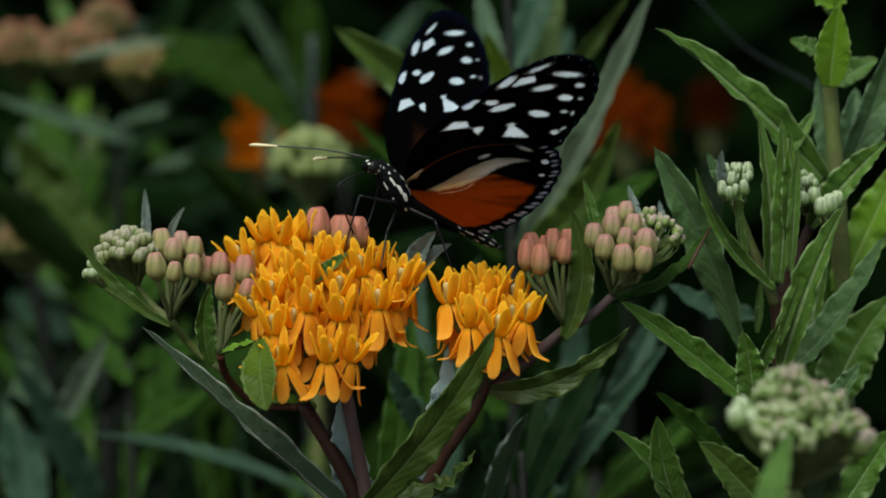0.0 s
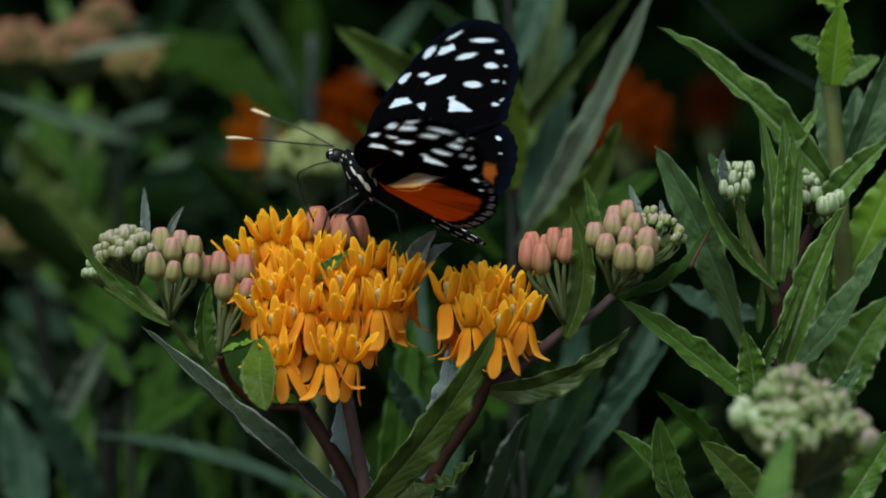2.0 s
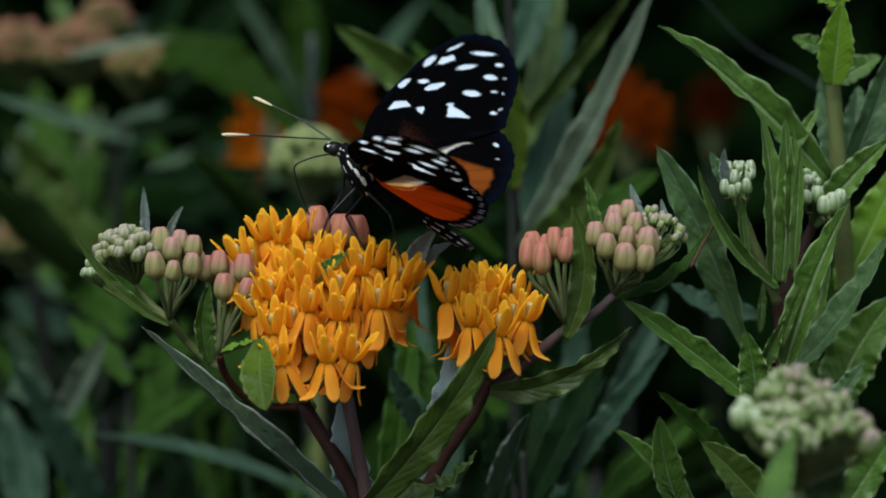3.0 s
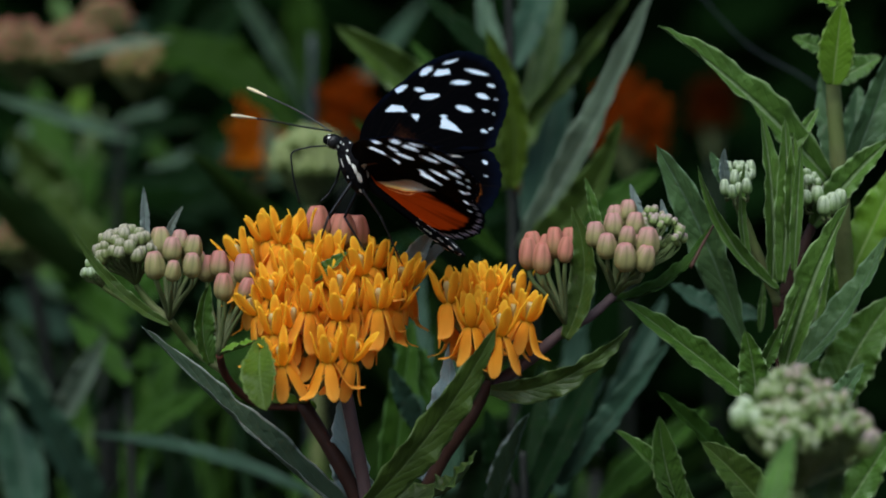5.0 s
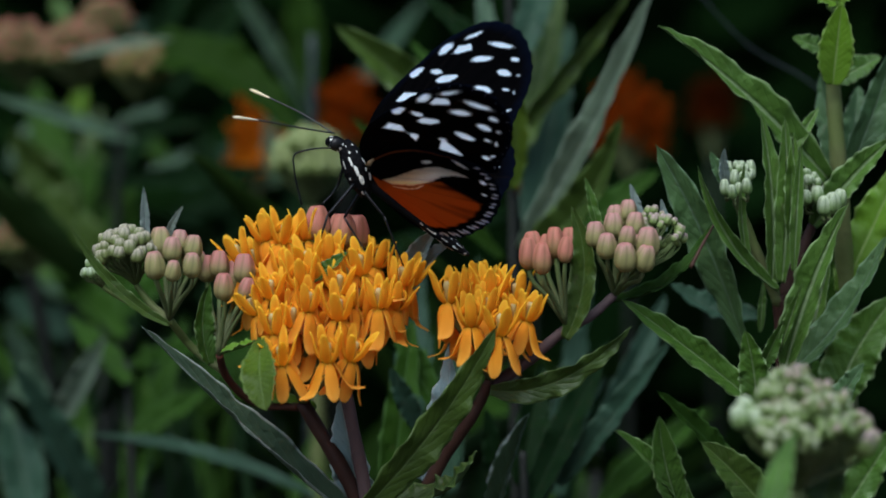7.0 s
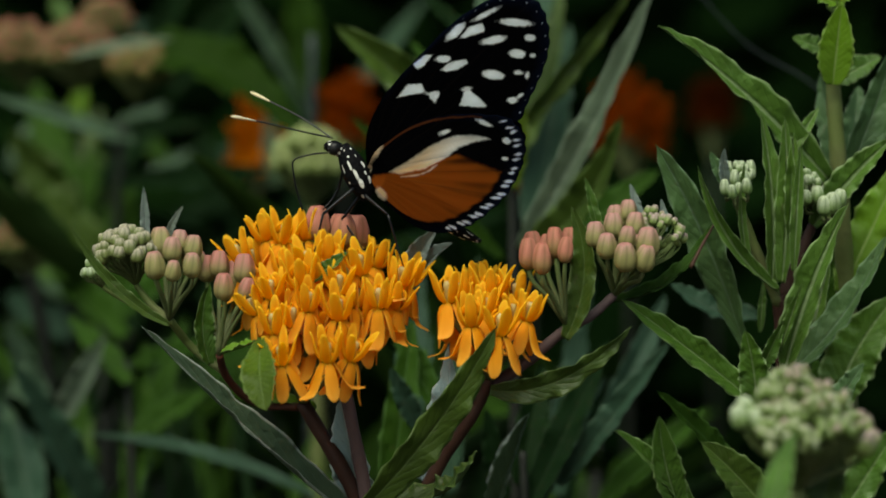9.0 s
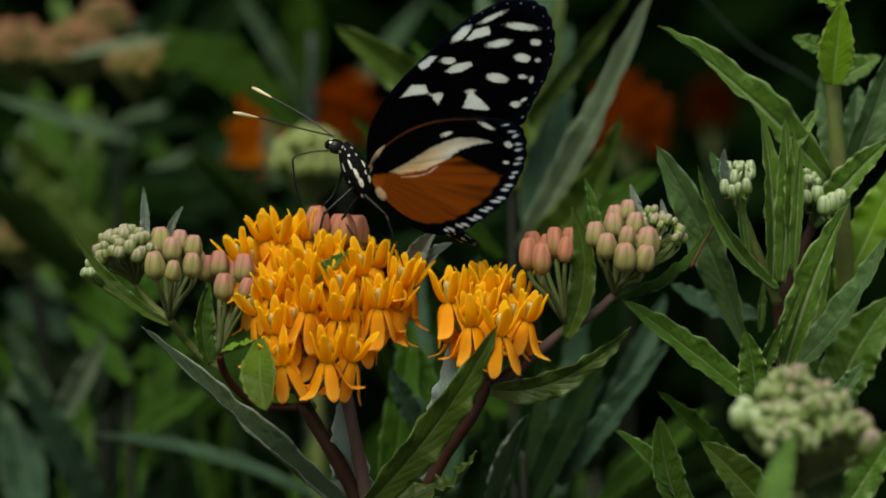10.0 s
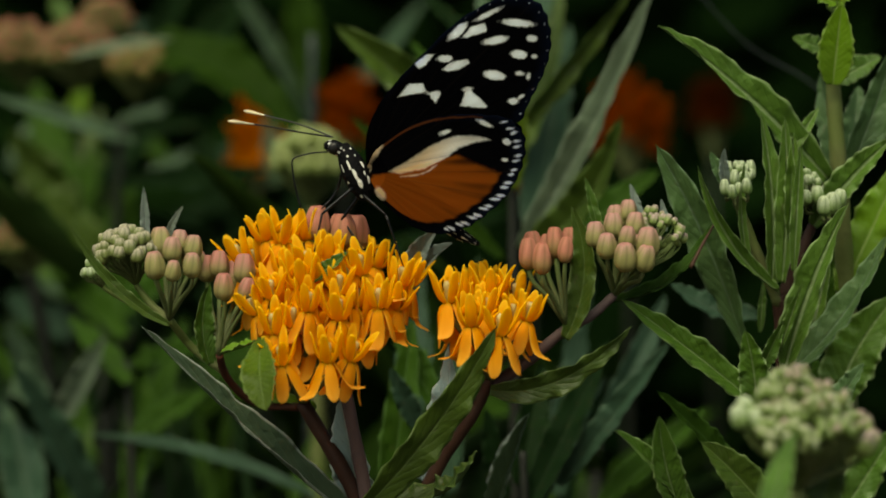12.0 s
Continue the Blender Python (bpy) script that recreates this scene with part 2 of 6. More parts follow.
EYE = plain("eye_dark", (0.005, 0.005, 0.005), (0.012, 0.011, 0.010), 0.3, spec=0.2)
LEG = plain("leg_black", (0.001, 0.001, 0.0015), (0.004, 0.005, 0.007), 0.38, spec=0.22)
ANTENNA = plain("antenna_black", (0.008, 0.008, 0.008), (0.02, 0.018, 0.015), 0.5)
CLUB = plain("antenna_club", (0.62, 0.52, 0.30), (0.70, 0.60, 0.38), 0.5)
SOIL = plain("soil", (0.025, 0.018, 0.012), (0.05, 0.038, 0.026), 0.95, 30)


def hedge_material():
    n = Nodes("hedge_leaves_shaded")
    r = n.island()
    # near-black greens: the hedge's own deep shade is put into the colour
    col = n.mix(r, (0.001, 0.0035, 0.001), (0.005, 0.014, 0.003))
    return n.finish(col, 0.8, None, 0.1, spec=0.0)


HEDGE = hedge_material()


# ---- shapes ----
def smooth_path(points, n):
    """n + 1 places along a smooth curve through the points, evenly shared among its spans."""
    p = [Vector(q) for q in points]
    if len(p) == 2:
        return [p[0].lerp(p[1], i / n) for i in range(n + 1)]
    k = [0.0]
    for a, b in zip(p, p[1:]):
        k.append(k[-1] + max(1e-9, (b - a).length))
    slope = [(p[i + 1] - p[i]) / (k[i + 1] - k[i]) for i in range(len(p) - 1)]
    tan = [slope[0]]
    for i in range(1, len(p) - 1):
        h0, h1 = k[i] - k[i - 1], k[i + 1] - k[i]
        tan.append((slope[i - 1] * h1 + slope[i] * h0) / (h0 + h1))
    tan.append(slope[-1])
    out = []
    spans = len(p) - 1
    for i in range(n + 1):
        u = i / n * spans
        j = min(int(u), spans - 1)
        t, h = u - j, k[j + 1] - k[j]
        out.append(p[j] * (2 * t ** 3 - 3 * t * t + 1) + tan[j] * (h * (t ** 3 - 2 * t * t + t)) + p[j + 1] * (3 * t * t - 2 * t ** 3) + tan[j + 1] * (h * (t ** 3 - t * t)))
    return out


def layer(bm, name):
    return bm.verts.layers.float.get(name) or bm.verts.layers.float.new(name)


def tube(bm, path, radii, seg=8, flat=1.0, side=None, close=True):
    """A tube along the path; flat squeezes it across the side direction."""
    rise = layer(bm, "rise")
    rings = []
    n = len(path)
    ref = Vector(side) if side is not None else None
    for i, p in enumerate(path):
        t = (path[min(i + 1, n - 1)] - path[max(i - 1, 0)]).normalized()
        if ref is None:
            ref = t.orthogonal()
        s = (ref - t * ref.dot(t)).normalized()
        if side is None:
            ref = s
        o = t.cross(s)
        ring = []
        for k in range(seg):
            a = 2 * math.pi * k / seg
            v = bm.verts.new(p + s * (math.cos(a) * radii[i]) + o * (math.sin(a) * radii[i] * flat))
            v[rise] = i / (n - 1)
            ring.append(v)
        rings.append(ring)
    for a, b in zip(rings, rings[1:]):
        for k in range(seg):
            bm.faces.new((a[k], a[(k + 1) % seg], b[(k + 1) % seg], b[k]))
    if close:
        bm.faces.new(rings[0][::-1])
        bm.faces.new(rings[-1])
    return rings


def mesh_of(name, bm, mat, smooth=True):
    bmesh.ops.recalc_face_normals(bm, faces=bm.faces[:])
    me = bpy.data.meshes.new(name)
    bm.to_mesh(me)
    bm.free()
    me.materials.append(mat)
    if smooth:
        me.polygons.foreach_set("use_smooth", [True] * len(me.polygons))
    return me


def base_of(parent):
    """Where a thing's own space starts in the world."""
    at = Vector((0, 0, 0))
    while parent is not None:
        at = at + parent.location
        parent = parent.parent
    return at


def place(name, me, parent, m=None, label=""):
    """One mesh object under a thing, at the pose m in the world."""
    ob = new(name, me)
    ob.parent = parent
    m = Matrix.Identity(4) if m is None else m
    ob.matrix_basis = Matrix.Translation(-base_of(parent)) @ m
    return tagged(ob, label)


def part(name, bm, mat, parent, label="", smooth=True):
    """One mesh object built in world space under a thing; its origin is the mean of its points."""
    mid = sum((v.co for v in bm.verts), Vector()) / len(bm.verts)
    for v in bm.verts:
        v.co -= mid
    return place(name, mesh_of(name, bm, mat, smooth), parent, Matrix.Translation(mid), label)


def thing(name, at, label, category, group=""):
    ob = new(name)
    ob.empty_display_size = 0.01
    ob.location = at
    return tagged(ob, label, category, group)


def leaf_bm(base, tip, width, bend=(0, 0, 0), face=(0, -1, 0.5), fold=0.25, wave=0.09, rows=52, cols=12, fat=0.00035, twist=0.0, seed=0, blunt=0.8):
    """A lance-shaped blade with a midrib fold, waved edges and some thickness."""
    rnd = random.Random(seed)
    bm = bmesh.new()
    lay = bm.verts.layers.float_vector.new("blade")
    base, tip, bend = Vector(base), Vector(tip), Vector(bend)
    mid = (base + tip) / 2 + bend * 2
    ph = [rnd.uniform(0, 6.28) for _ in range(4)]
    fr = rnd.uniform(16, 24)
    twist = twist + rnd.uniform(-0.55, 0.55)
    fold = fold * rnd.uniform(1.1, 1.7)
    grids = []
    length = (tip - base).length
    for lower in (0, 1):
        grid = []
        for i in range(rows + 1):
            t = i / rows
            c = base * (1 - t) ** 2 + mid * (2 * t * (1 - t)) + tip * t * t
            d = ((mid - base) * (1 - t) + (tip - mid) * t).normalized()
            nrm = Vector(face)
            nrm = (nrm - d * nrm.dot(d)).normalized()
            s = d.cross(nrm)
            a = twist * (t - 0.3)
            s, nrm = s * math.cos(a) + nrm * math.sin(a), nrm * math.cos(a) - s * math.sin(a)
            half = width / 2 * (0.07 + 0.93 * math.sin(math.pi * min(1, 0.04 + 0.96 * t) ** blunt) ** 0.85) * (1 - 0.93 * max(0, (t - 0.95) / 0.05))
            row = []
            for j in range(cols + 1):
                x = 2 * j / cols - 1
                e = abs(x)
                k = 0 if x < 0 else 1
                quilt = 0.004 * width * math.sin(math.pi * (11 * t - 2.2 * e) + ph[k]) ** 2 * (1 - e ** 4)
                ripple = quilt + wave * width * e * e * (math.sin(fr * t + ph[k]) + 0.5 * math.sin(2.3 * fr * t + ph[k + 2])) * math.sin(math.pi * t) + 0.26 * wave * width * e ** 3 * math.sin(3.1 * fr * t + ph[3 - k])
                saw = 1 + (e > 0.9) * (0.03 * math.sin(70 * t + ph[k]) + 0.05 * math.sin(43 * t + ph[k + 1]))
                co = c + s * (x * half * saw) + nrm * (fold * half * e ** 1.3 * 1.4 + ripple - half * 0.07 * max(0, 1 - 6 * e) )
                thick = fat * (0.5 + 1.3 * max(0, 1 - 5 * e)) * (1 - 0.8 * t)
                if lower:
                    co = co - nrm * thick
                v = bm.verts.new(co)
                v[lay] = (t, x, float(lower))
                row.append(v)
            grid.append(row)
        grids.append(grid)
    up, lo = grids
    for i in range(rows):
        for j in range(cols):
            bm.faces.new((up[i][j], up[i][j + 1], up[i + 1][j + 1], up[i + 1][j]))
            bm.faces.new((lo[i][j], lo[i + 1][j], lo[i + 1][j + 1], lo[i][j + 1]))
        for j in (0, cols):
            bm.faces.new((up[i][j], up[i + 1][j], lo[i + 1][j], lo[i][j]))
    for i in (0, rows):
        for j in range(cols):
            bm.faces.new((up[i][j], up[i][j + 1], lo[i][j + 1], lo[i][j]))
    return bm


SEEDS = itertools.count(1)


def leaf(plant, base, tip, width, mat=LEAF, label="", **how):
    return part("leaf", leaf_bm(base, tip, width, seed=next(SEEDS), **how), mat, plant, label)


def stem(plant, points, r0, r1, mat=STEM_BROWN, name="stem", label=""):
    bm = bmesh.new()
    path = smooth_path(points, 8 * (len(points) - 1))
    n = len(path)
    radii = [(r0 + (r1 - r0) * i / (n - 1)) * (1 + 0.05 * math.sin(i * 1.7)) for i in range(n)]
    tube(bm, path, radii, 10)
    return part(name, bm, mat, plant, label)


# ---- flowers and buds ----
def scoop(bm, path, half, deep, side, away, seg=12):
    """A hollow blade along the path: half its half width, deep how far its middle bulges away from the flower's axis."""
    rise, rib = layer(bm, "rise"), layer(bm, "rib")
    rings = []
    n = len(path)
    for i, p in enumerate(path):
        t = (path[min(i + 1, n - 1)] - path[max(i - 1, 0)]).normalized()
        o = (Vector(away) - t * Vector(away).dot(t)).normalized()
        ring = []
        for k in range(seg):
            a = 2 * math.pi * k / seg
            x = math.cos(a)
            skin = 0.00012 * math.sin(a)
            v = bm.verts.new(p + Vector(side) * (x * half[i]) + o * (deep[i] * (1 - x * x) + skin))
            v[rise], v[rib] = i / (n - 1), abs(x)
            ring.append(v)
        rings.append(ring)
    for a, b in zip(rings, rings[1:]):
        for k in range(seg):
            bm.faces.new((a[k], a[(k + 1) % seg], b[(k + 1) % seg], b[k]))
    bm.faces.new(rings[0][::-1])
    bm.faces.new(rings[-1])


def hood_mesh(kind, mat=None):
    """The crown of five upright hoods on a narrow waist, a small horn in each."""
    rnd = random.Random(40 + kind)
    bm = bmesh.new()
    flare = (1.5, 1.0, 1.9, 1.2, 1.7, 0.8)[kind % 6]
    for k in range(5):
        a = 2 * math.pi * (k + rnd.uniform(-0.08, 0.08)) / 5
        out, sidev = Vector((math.cos(a), math.sin(a), 0)), Vector((-math.sin(a), math.cos(a), 0))
        top = rnd.uniform(5.5, 6.6)
        lean = flare * rnd.uniform(0.75, 1.25)
        pts = [out * 0.45 + Vector((0, 0, -0.3)), out * 1.25 + Vector((0, 0, 0.9)), out * (1.7 + 0.3 * lean) + Vector((0, 0, top * 0.45)), out * (1.75 + 0.75 * lean) + Vector((0, 0, top * 0.78)), out * (1.9 + 1.15 * lean) + Vector((0, 0, top))]
        path = [p * 0.001 for p in smooth_path(pts, 12)]
        w = (0.40, 0.62, 0.84, 1.00, 1.08, 1.12, 1.12, 1.10, 1.05, 0.97, 0.84, 0.64, 0.30)
        d = (0.12, 0.26, 0.40, 0.52, 0.58, 0.58, 0.54, 0.46, 0.36, 0.26, 0.16, 0.08, 0.02)
        wide = rnd.uniform(0.84, 0.98)
        scoop(bm, path, [q * 0.001 * wide for q in w], [q * 0.001 for q in d], sidev, out)
        horn = [p * 0.001 for p in smooth_path([out * 1.2 + Vector((0, 0, 2)), out * 1.5 + Vector((0, 0, top * 0.6)), out * 0.5 + Vector((0, 0, top * 0.74))], 5)]
        tube(bm, horn, [0.00028, 0.0003, 0.0003, 0.00025, 0.0002, 0.00008], 5)
    return mesh_of("flower", bm, mat or HOOD)


def petal_mesh(kind, mat=None):
    """Five hanging petals, some with their tips flicked out."""
    rnd = random.Random(60 + kind)
    bm = bmesh.new()
    for k in range(5):
        a = 2 * math.pi * (k + 0.5 + rnd.uniform(-0.12, 0.12)) / 5
        out, sidev = Vector((math.cos(a), math.sin(a), 0)), Vector((-math.sin(a), math.cos(a), 0))
        drop, wide = rnd.uniform(6.4, 7.9), rnd.uniform(0.82, 0.98)
        flick = rnd.choice((0.1, 0.6, 1.6, 2.8, 3.4))
        splay = rnd.uniform(0.2, 2.0)
        curl = 0.9 if flick > 2 else 0.0
        pts = [out * 0.4 + Vector((0, 0, 0.2)), out * 1.35 + Vector((0, 0, -0.9)), out * (1.7 + 0.5 * splay) + Vector((0, 0, -drop * 0.45)), out * (1.9 + splay + flick * 0.3) + Vector((0, 0, -drop * 0.82)), out * (2.1 + 1.15 * splay + flick) + Vector((0, 0, -drop + curl))]
        path = [p * 0.001 for p in smooth_path(pts, 12)]
        w = (0.45, 0.62, 0.84, 1.05, 1.22, 1.36, 1.46, 1.50, 1.48, 1.38, 1.20, 0.92, 0.40)
        d = (0.10, 0.20, 0.30, 0.38, 0.42, 0.42, 0.38, 0.30, 0.22, 0.14, 0.06, 0.0, -0.05)
        scoop(bm, path, [q * 0.001 * wide for q in w], [q * 0.001 for q in d], sidev, out)
    return mesh_of("petals", bm, mat or PETAL)


def column_mesh(mat=None):
    bm = bmesh.new()
    path = [Vector((0, 0, z * 0.001)) for z in (-0.6, 0, 0.9, 2.0, 2.8, 3.5, 3.8)]
    tube(bm, path, [q * 0.001 for q in (0.45, 0.65, 0.65, 0.65, 0.75, 0.7, 0.25)], 10)
    return mesh_of("column", bm, mat or COLUMN)


def bud_mesh(name, mat, slim=1.0):
    bm = bmesh.new()
    rise, rib = layer(bm, "rise"), layer(bm, "rib")
    rings = []
    seg = 20
    prof = ((0, 0.30), (0.05, 0.56), (0.14, 0.82), (0.26, 0.97), (0.38, 1.0), (0.52, 0.98), (0.66, 0.92), (0.79, 0.81), (0.89, 0.70), (0.96, 0.58), (1.0, 0.42), (0.975, 0.12))
    for h, r in prof:
        ring = []
        for k in range(seg):
            a = 2 * math.pi * k / seg
            g = abs(math.cos(2.5 * a))
            rr = r * (1 - (0.07 + 0.12 * h) * (1 - g ** 0.6)) * 0.5 * slim
            v = bm.verts.new((rr * math.cos(a + h * 0.5), rr * math.sin(a + h * 0.5), h))
            v[rise], v[rib] = h, 1 - g
            ring.append(v)
        rings.append(ring)
    for a, b in zip(rings, rings[1:]):
        for k in range(seg):
            bm.faces.new((a[k], a[(k + 1) % seg], b[(k + 1) % seg], b[k]))
    bm.faces.new(rings[0][::-1])
    bm.faces.new(rings[-1])
    return mesh_of(name, bm, mat)


HOODS = [hood_mesh(k) for k in range(6)]
PETALS = [petal_mesh(k) for k in range(6)]
HOODS_RED_SHADE = [hood_mesh(k, HOOD_RED_SHADE) for k in range(6)]
PETALS_RED_SHADE = [petal_mesh(k, PETAL_RED_SHADE) for k in range(6)]
HOODS_SHADE = [hood_mesh(k, HOOD_SHADE) for k in range(6)]
PETALS_SHADE = [petal_mesh(k, HOOD_SHADE) for k in range(6)]
HOODS_AMBER = [hood_mesh(k, HOOD_AMBER) for k in range(6)]
PETALS_AMBER = [petal_mesh(k, HOOD_AMBER) for k in range(6)]
COLUMNS = column_mesh()
BUDS = {m.name: bud_mesh("bud", m, 0.68) for m in (BUD_CORAL, BUD_ROSE, BUD_BLUSH)}
BUDS.update({m.name: bud_mesh("bud", m, 0.85) for m in (BUD_PALE, BUD_NEAR, BUD_WHITE, BUD_MAUVE, BUD_GREEN, BUD_RUST, BUD_OLIVE)})


def upright(at, axis, spin, size):
    q = Vector(axis).normalized().to_track_quat("Z", "Y").to_matrix().to_4x4()
    return Matrix.Translation(at) @ q @ Matrix.Rotation(spin, 4, "Z") @ Matrix.Diagonal((size, size, size, 1))


def pedicel(plant, hub, at, axis, r=0.00055, mat=PEDICEL):
    hub, at = Vector(hub), Vector(at)
    axis = Vector(axis).normalized()
    span = (at - hub).length
    bm = bmesh.new()
    tube(bm, smooth_path([hub, (hub + at) / 2 - axis * span * 0.06 + Vector((0, 0, span * 0.04)), at - axis * span * 0.08, at], 9), [r * (1.25 - 0.03 * i) for i in range(10)], 7)
    return part("pedicel", bm, mat, plant)


def flower(plant, hub, at, axis, spin, size, hood, petal, column):
    """One open flower on its own stalk: the crown, the hanging petals and the pale column."""
    f = place("flower", hood, plant, upright(at, axis, spin, size))
    for nm, me in (("petals", petal), ("column", column)):
        c = new(nm, me)
        c.parent = f
    pedicel(plant, hub, at, axis)


def bloom(plant, hub, places, seed, size=1.0):
    """The open flowers of an umbel: where each stands, and how far it leans sideways."""
    rnd = random.Random(seed)
    for i, (x, y, z, lean) in enumerate(places):
        out = y - hub[1]
        axis = Vector((lean + rnd.uniform(-0.08, 0.08), max(-0.34, out * 16) + rnd.uniform(-0.06, 0.06), 1)).normalized()
        flower(plant, hub, Vector((x, y, z)), axis, rnd.uniform(0, 6.28), size * rnd.uniform(0.92, 1.08), HOODS[i % 6], PETALS[(i * 5 + 2) % 6], COLUMNS)


def buds(plant, hub, places, mat, length, width=1.0, lean=0.35):
    rnd = random.Random(11)
    for p in places:
        p = Vector(p)
        out = p - Vector(hub)
        axis = Vector((out.x * lean + rnd.uniform(-0.002, 0.002), out.y * lean, abs(out.z) * 0.7 + 0.01)).normalized()
        size = length * rnd.uniform(0.78, 1.15)
        foot = p - axis * size * 0.5
        place("bud", BUDS[mat.name], plant, upright(foot, axis, rnd.uniform(0, 6), size) @ Matrix.Diagonal((width, width, 1, 1)))
        pedicel(plant, hub, foot + axis * size * 0.03, axis, min(0.00044, size * 0.08))


def bud_head(plant, hub, centre, radius, count, mat, length, seed, squash=0.6, front=1.0, width=1.0):
    """A domed head of small buds."""
    rnd = random.Random(seed)
    c = Vector(centre)
    pts = []
    tries = 0
    while len(pts) < count and tries < 4000:
        tries += 1
        a, z = rnd.uniform(0, 6.283), rnd.uniform(-0.25, 1.0)
        r = math.sqrt(max(0, 1 - z * z)) * rnd.uniform(0.82, 1.0)
        p = c + Vector((math.cos(a) * r * radius, math.sin(a) * r * radius * front, z * radius * squash))
        if all((p - q).length > length * 0.55 for q in pts):
            pts.append(p)
    buds(plant, hub, pts, mat, length, width, 0.7)


# ---- the ground and the dark hedge behind ----
def ground():
    bm = bmesh.new()
    side, n = 400.0, 60
    rows = []
    for i in range(n + 1):
        u = 2 * i / n - 1
        row = []
        for j in range(n + 1):
            w = 2 * j / n - 1
            x, y = side * abs(u) ** 5 * math.copysign(1, u), side * abs(w) ** 5 * math.copysign(1, w)
            row.append(bm.verts.new((x, y, 0.012 * noise.noise(Vector((x * 3, y * 3, 0))))))
        rows.append(row)
    for i in range(n):
        for j in range(n):
            bm.faces.new((rows[i][j], rows[i + 1][j], rows[i + 1][j + 1], rows[i][j + 1]))
    tagged(new("ground", mesh_of("ground", bm, SOIL)), "dark bare garden soil under the plants", "ground", kind="structure")


ground()


def hedge():
    rnd = random.Random(3)
    verts, faces = [], []
    for _ in range(30000):
        x, y, z = rnd.uniform(-1.1, 1.1), rnd.uniform(1.15, 2.1), rnd.uniform(0.0, 1.8)
        y += 0.12 * math.sin(x * 5) + 0.1 * math.sin(z * 7 + x * 3)
        d = Vector((rnd.gauss(0, 1), rnd.gauss(0, 0.7), rnd.gauss(0.1, 0.8))).normalized()
        s = d.cross(Vector((rnd.gauss(0, 1), rnd.gauss(-1, 0.6), rnd.gauss(0.5, 1)))).normalized()
        nrm = d.cross(s)
        ln, wd = rnd.uniform(0.06, 0.11), rnd.uniform(0.015, 0.028)
        o = Vector((x, y, z))
        k = len(verts)
        verts += [o, o + d * ln * 0.4 + s * wd + nrm * 0.004, o + d * ln, o + d * ln * 0.4 - s * wd + nrm * 0.004, o + d * ln * 0.45]
        faces += [(k, k + 1, k + 4), (k + 1, k + 2, k + 4), (k + 2, k + 3, k + 4), (k + 3, k, k + 4)]
    me = bpy.data.meshes.new("hedge")
    me.from_pydata(verts, [], faces)
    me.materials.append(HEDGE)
    tagged(new("hedge", me), "dense green hedge behind the flower bed, its shade put into near-black leaves", "hedge", kind="stuff")


hedge()

# ---- the flowering milkweed in front ----
weed = thing("butterfly_weed", (-0.012, 0.02, 0.0), "milkweed with orange flower umbels, pink buds and narrow leaves", "flowering plant")
HUB_1, HUB_2, HUB_3 = (-0.0263, 0.004, 0.72138), (-0.01833, 0.01, 0.72347), (0.00882, 0, 0.72574)
HUB_L1, HUB_L2 = (-0.05097, 0.002, 0.73684), (-0.04146, -0.002, 0.73042)
HUB_R1, HUB_R2 = (0.02275, 0.002, 0.7362), (0.03211, 0.004, 0.74144)
stem(weed, [(-0.010, 0.02, 0.0), (-0.012, 0.018, 0.35), (-0.00999, 0.008, 0.67467), (-0.01622, 0.002, 0.70377), (-0.0263, 0.004, 0.72138)], 0.0022, 0.0013)
stem(weed, [(-0.006, 0.025, 0.0), (-0.009, 0.026, 0.4), (-0.01151, 0.004, 0.68039), (-0.01424, -0.002, 0.70404), (-0.01801, -0.002, 0.72393), (-0.01949, 0.006, 0.73316)], 0.0020, 0.0009, STEM_MAUVE)
stem(weed, [(-0.004, 0.018, 0.0), (-0.006, 0.016, 0.4), (-0.00996, 0.006, 0.69078), (-0.00021, 0.003, 0.71055), (0.0064, 0, 0.72071), (0.00882, 0, 0.72574)], 0.0017, 0.0010)
stem(weed, [(0.00799, 0.001, 0.72382), (0.01648, 0.004, 0.72951), (0.02282, 0.004, 0.73479), (0.02757, 0.004, 0.73743), (0.03211, 0.004, 0.74144)], 0.00115, 0.0008, STEM_MAUVE, "branch")
stem(weed, [(-0.02687, 0.005, 0.72033), (-0.0352, 0.006, 0.7212), (-0.0405, 0.002, 0.72646), (-0.04146, -0.002, 0.73042)], 0.0008, 0.0007, STEM_RED, "branch")
stem(weed, [(-0.04056, 0.004, 0.72687), (-0.04704, 0.006, 0.73157), (-0.05097, 0.002, 0.73684)], 0.0008, 0.0007, STEM_GREEN, "branch")
bloom(weed, HUB_1, [(-0.03424, -0.006, 0.73803, -0.5), (-0.03069, -0.015, 0.73471, -0.1), (-0.02897, -0.019, 0.72919, -0.1), (-0.02075, -0.021, 0.72976, 0.0), (-0.01676, -0.018, 0.72987, 0.3), (-0.02457, -0.014, 0.73879, -0.02), (-0.01886, -0.016, 0.73729, 0.05), (-0.01176, -0.012, 0.73928, 0.05), (-0.02758, -0.011, 0.73585, 0.05), (-0.02324, -0.008, 0.7335, 0.1), (-0.01374, -0.006, 0.73637, 0.2), (-0.02955, -0.006, 0.7397, -0.2), (-0.00877, -0.004, 0.73883, 0.2), (-0.01603, -0.006, 0.73918, 0.1)], 7)
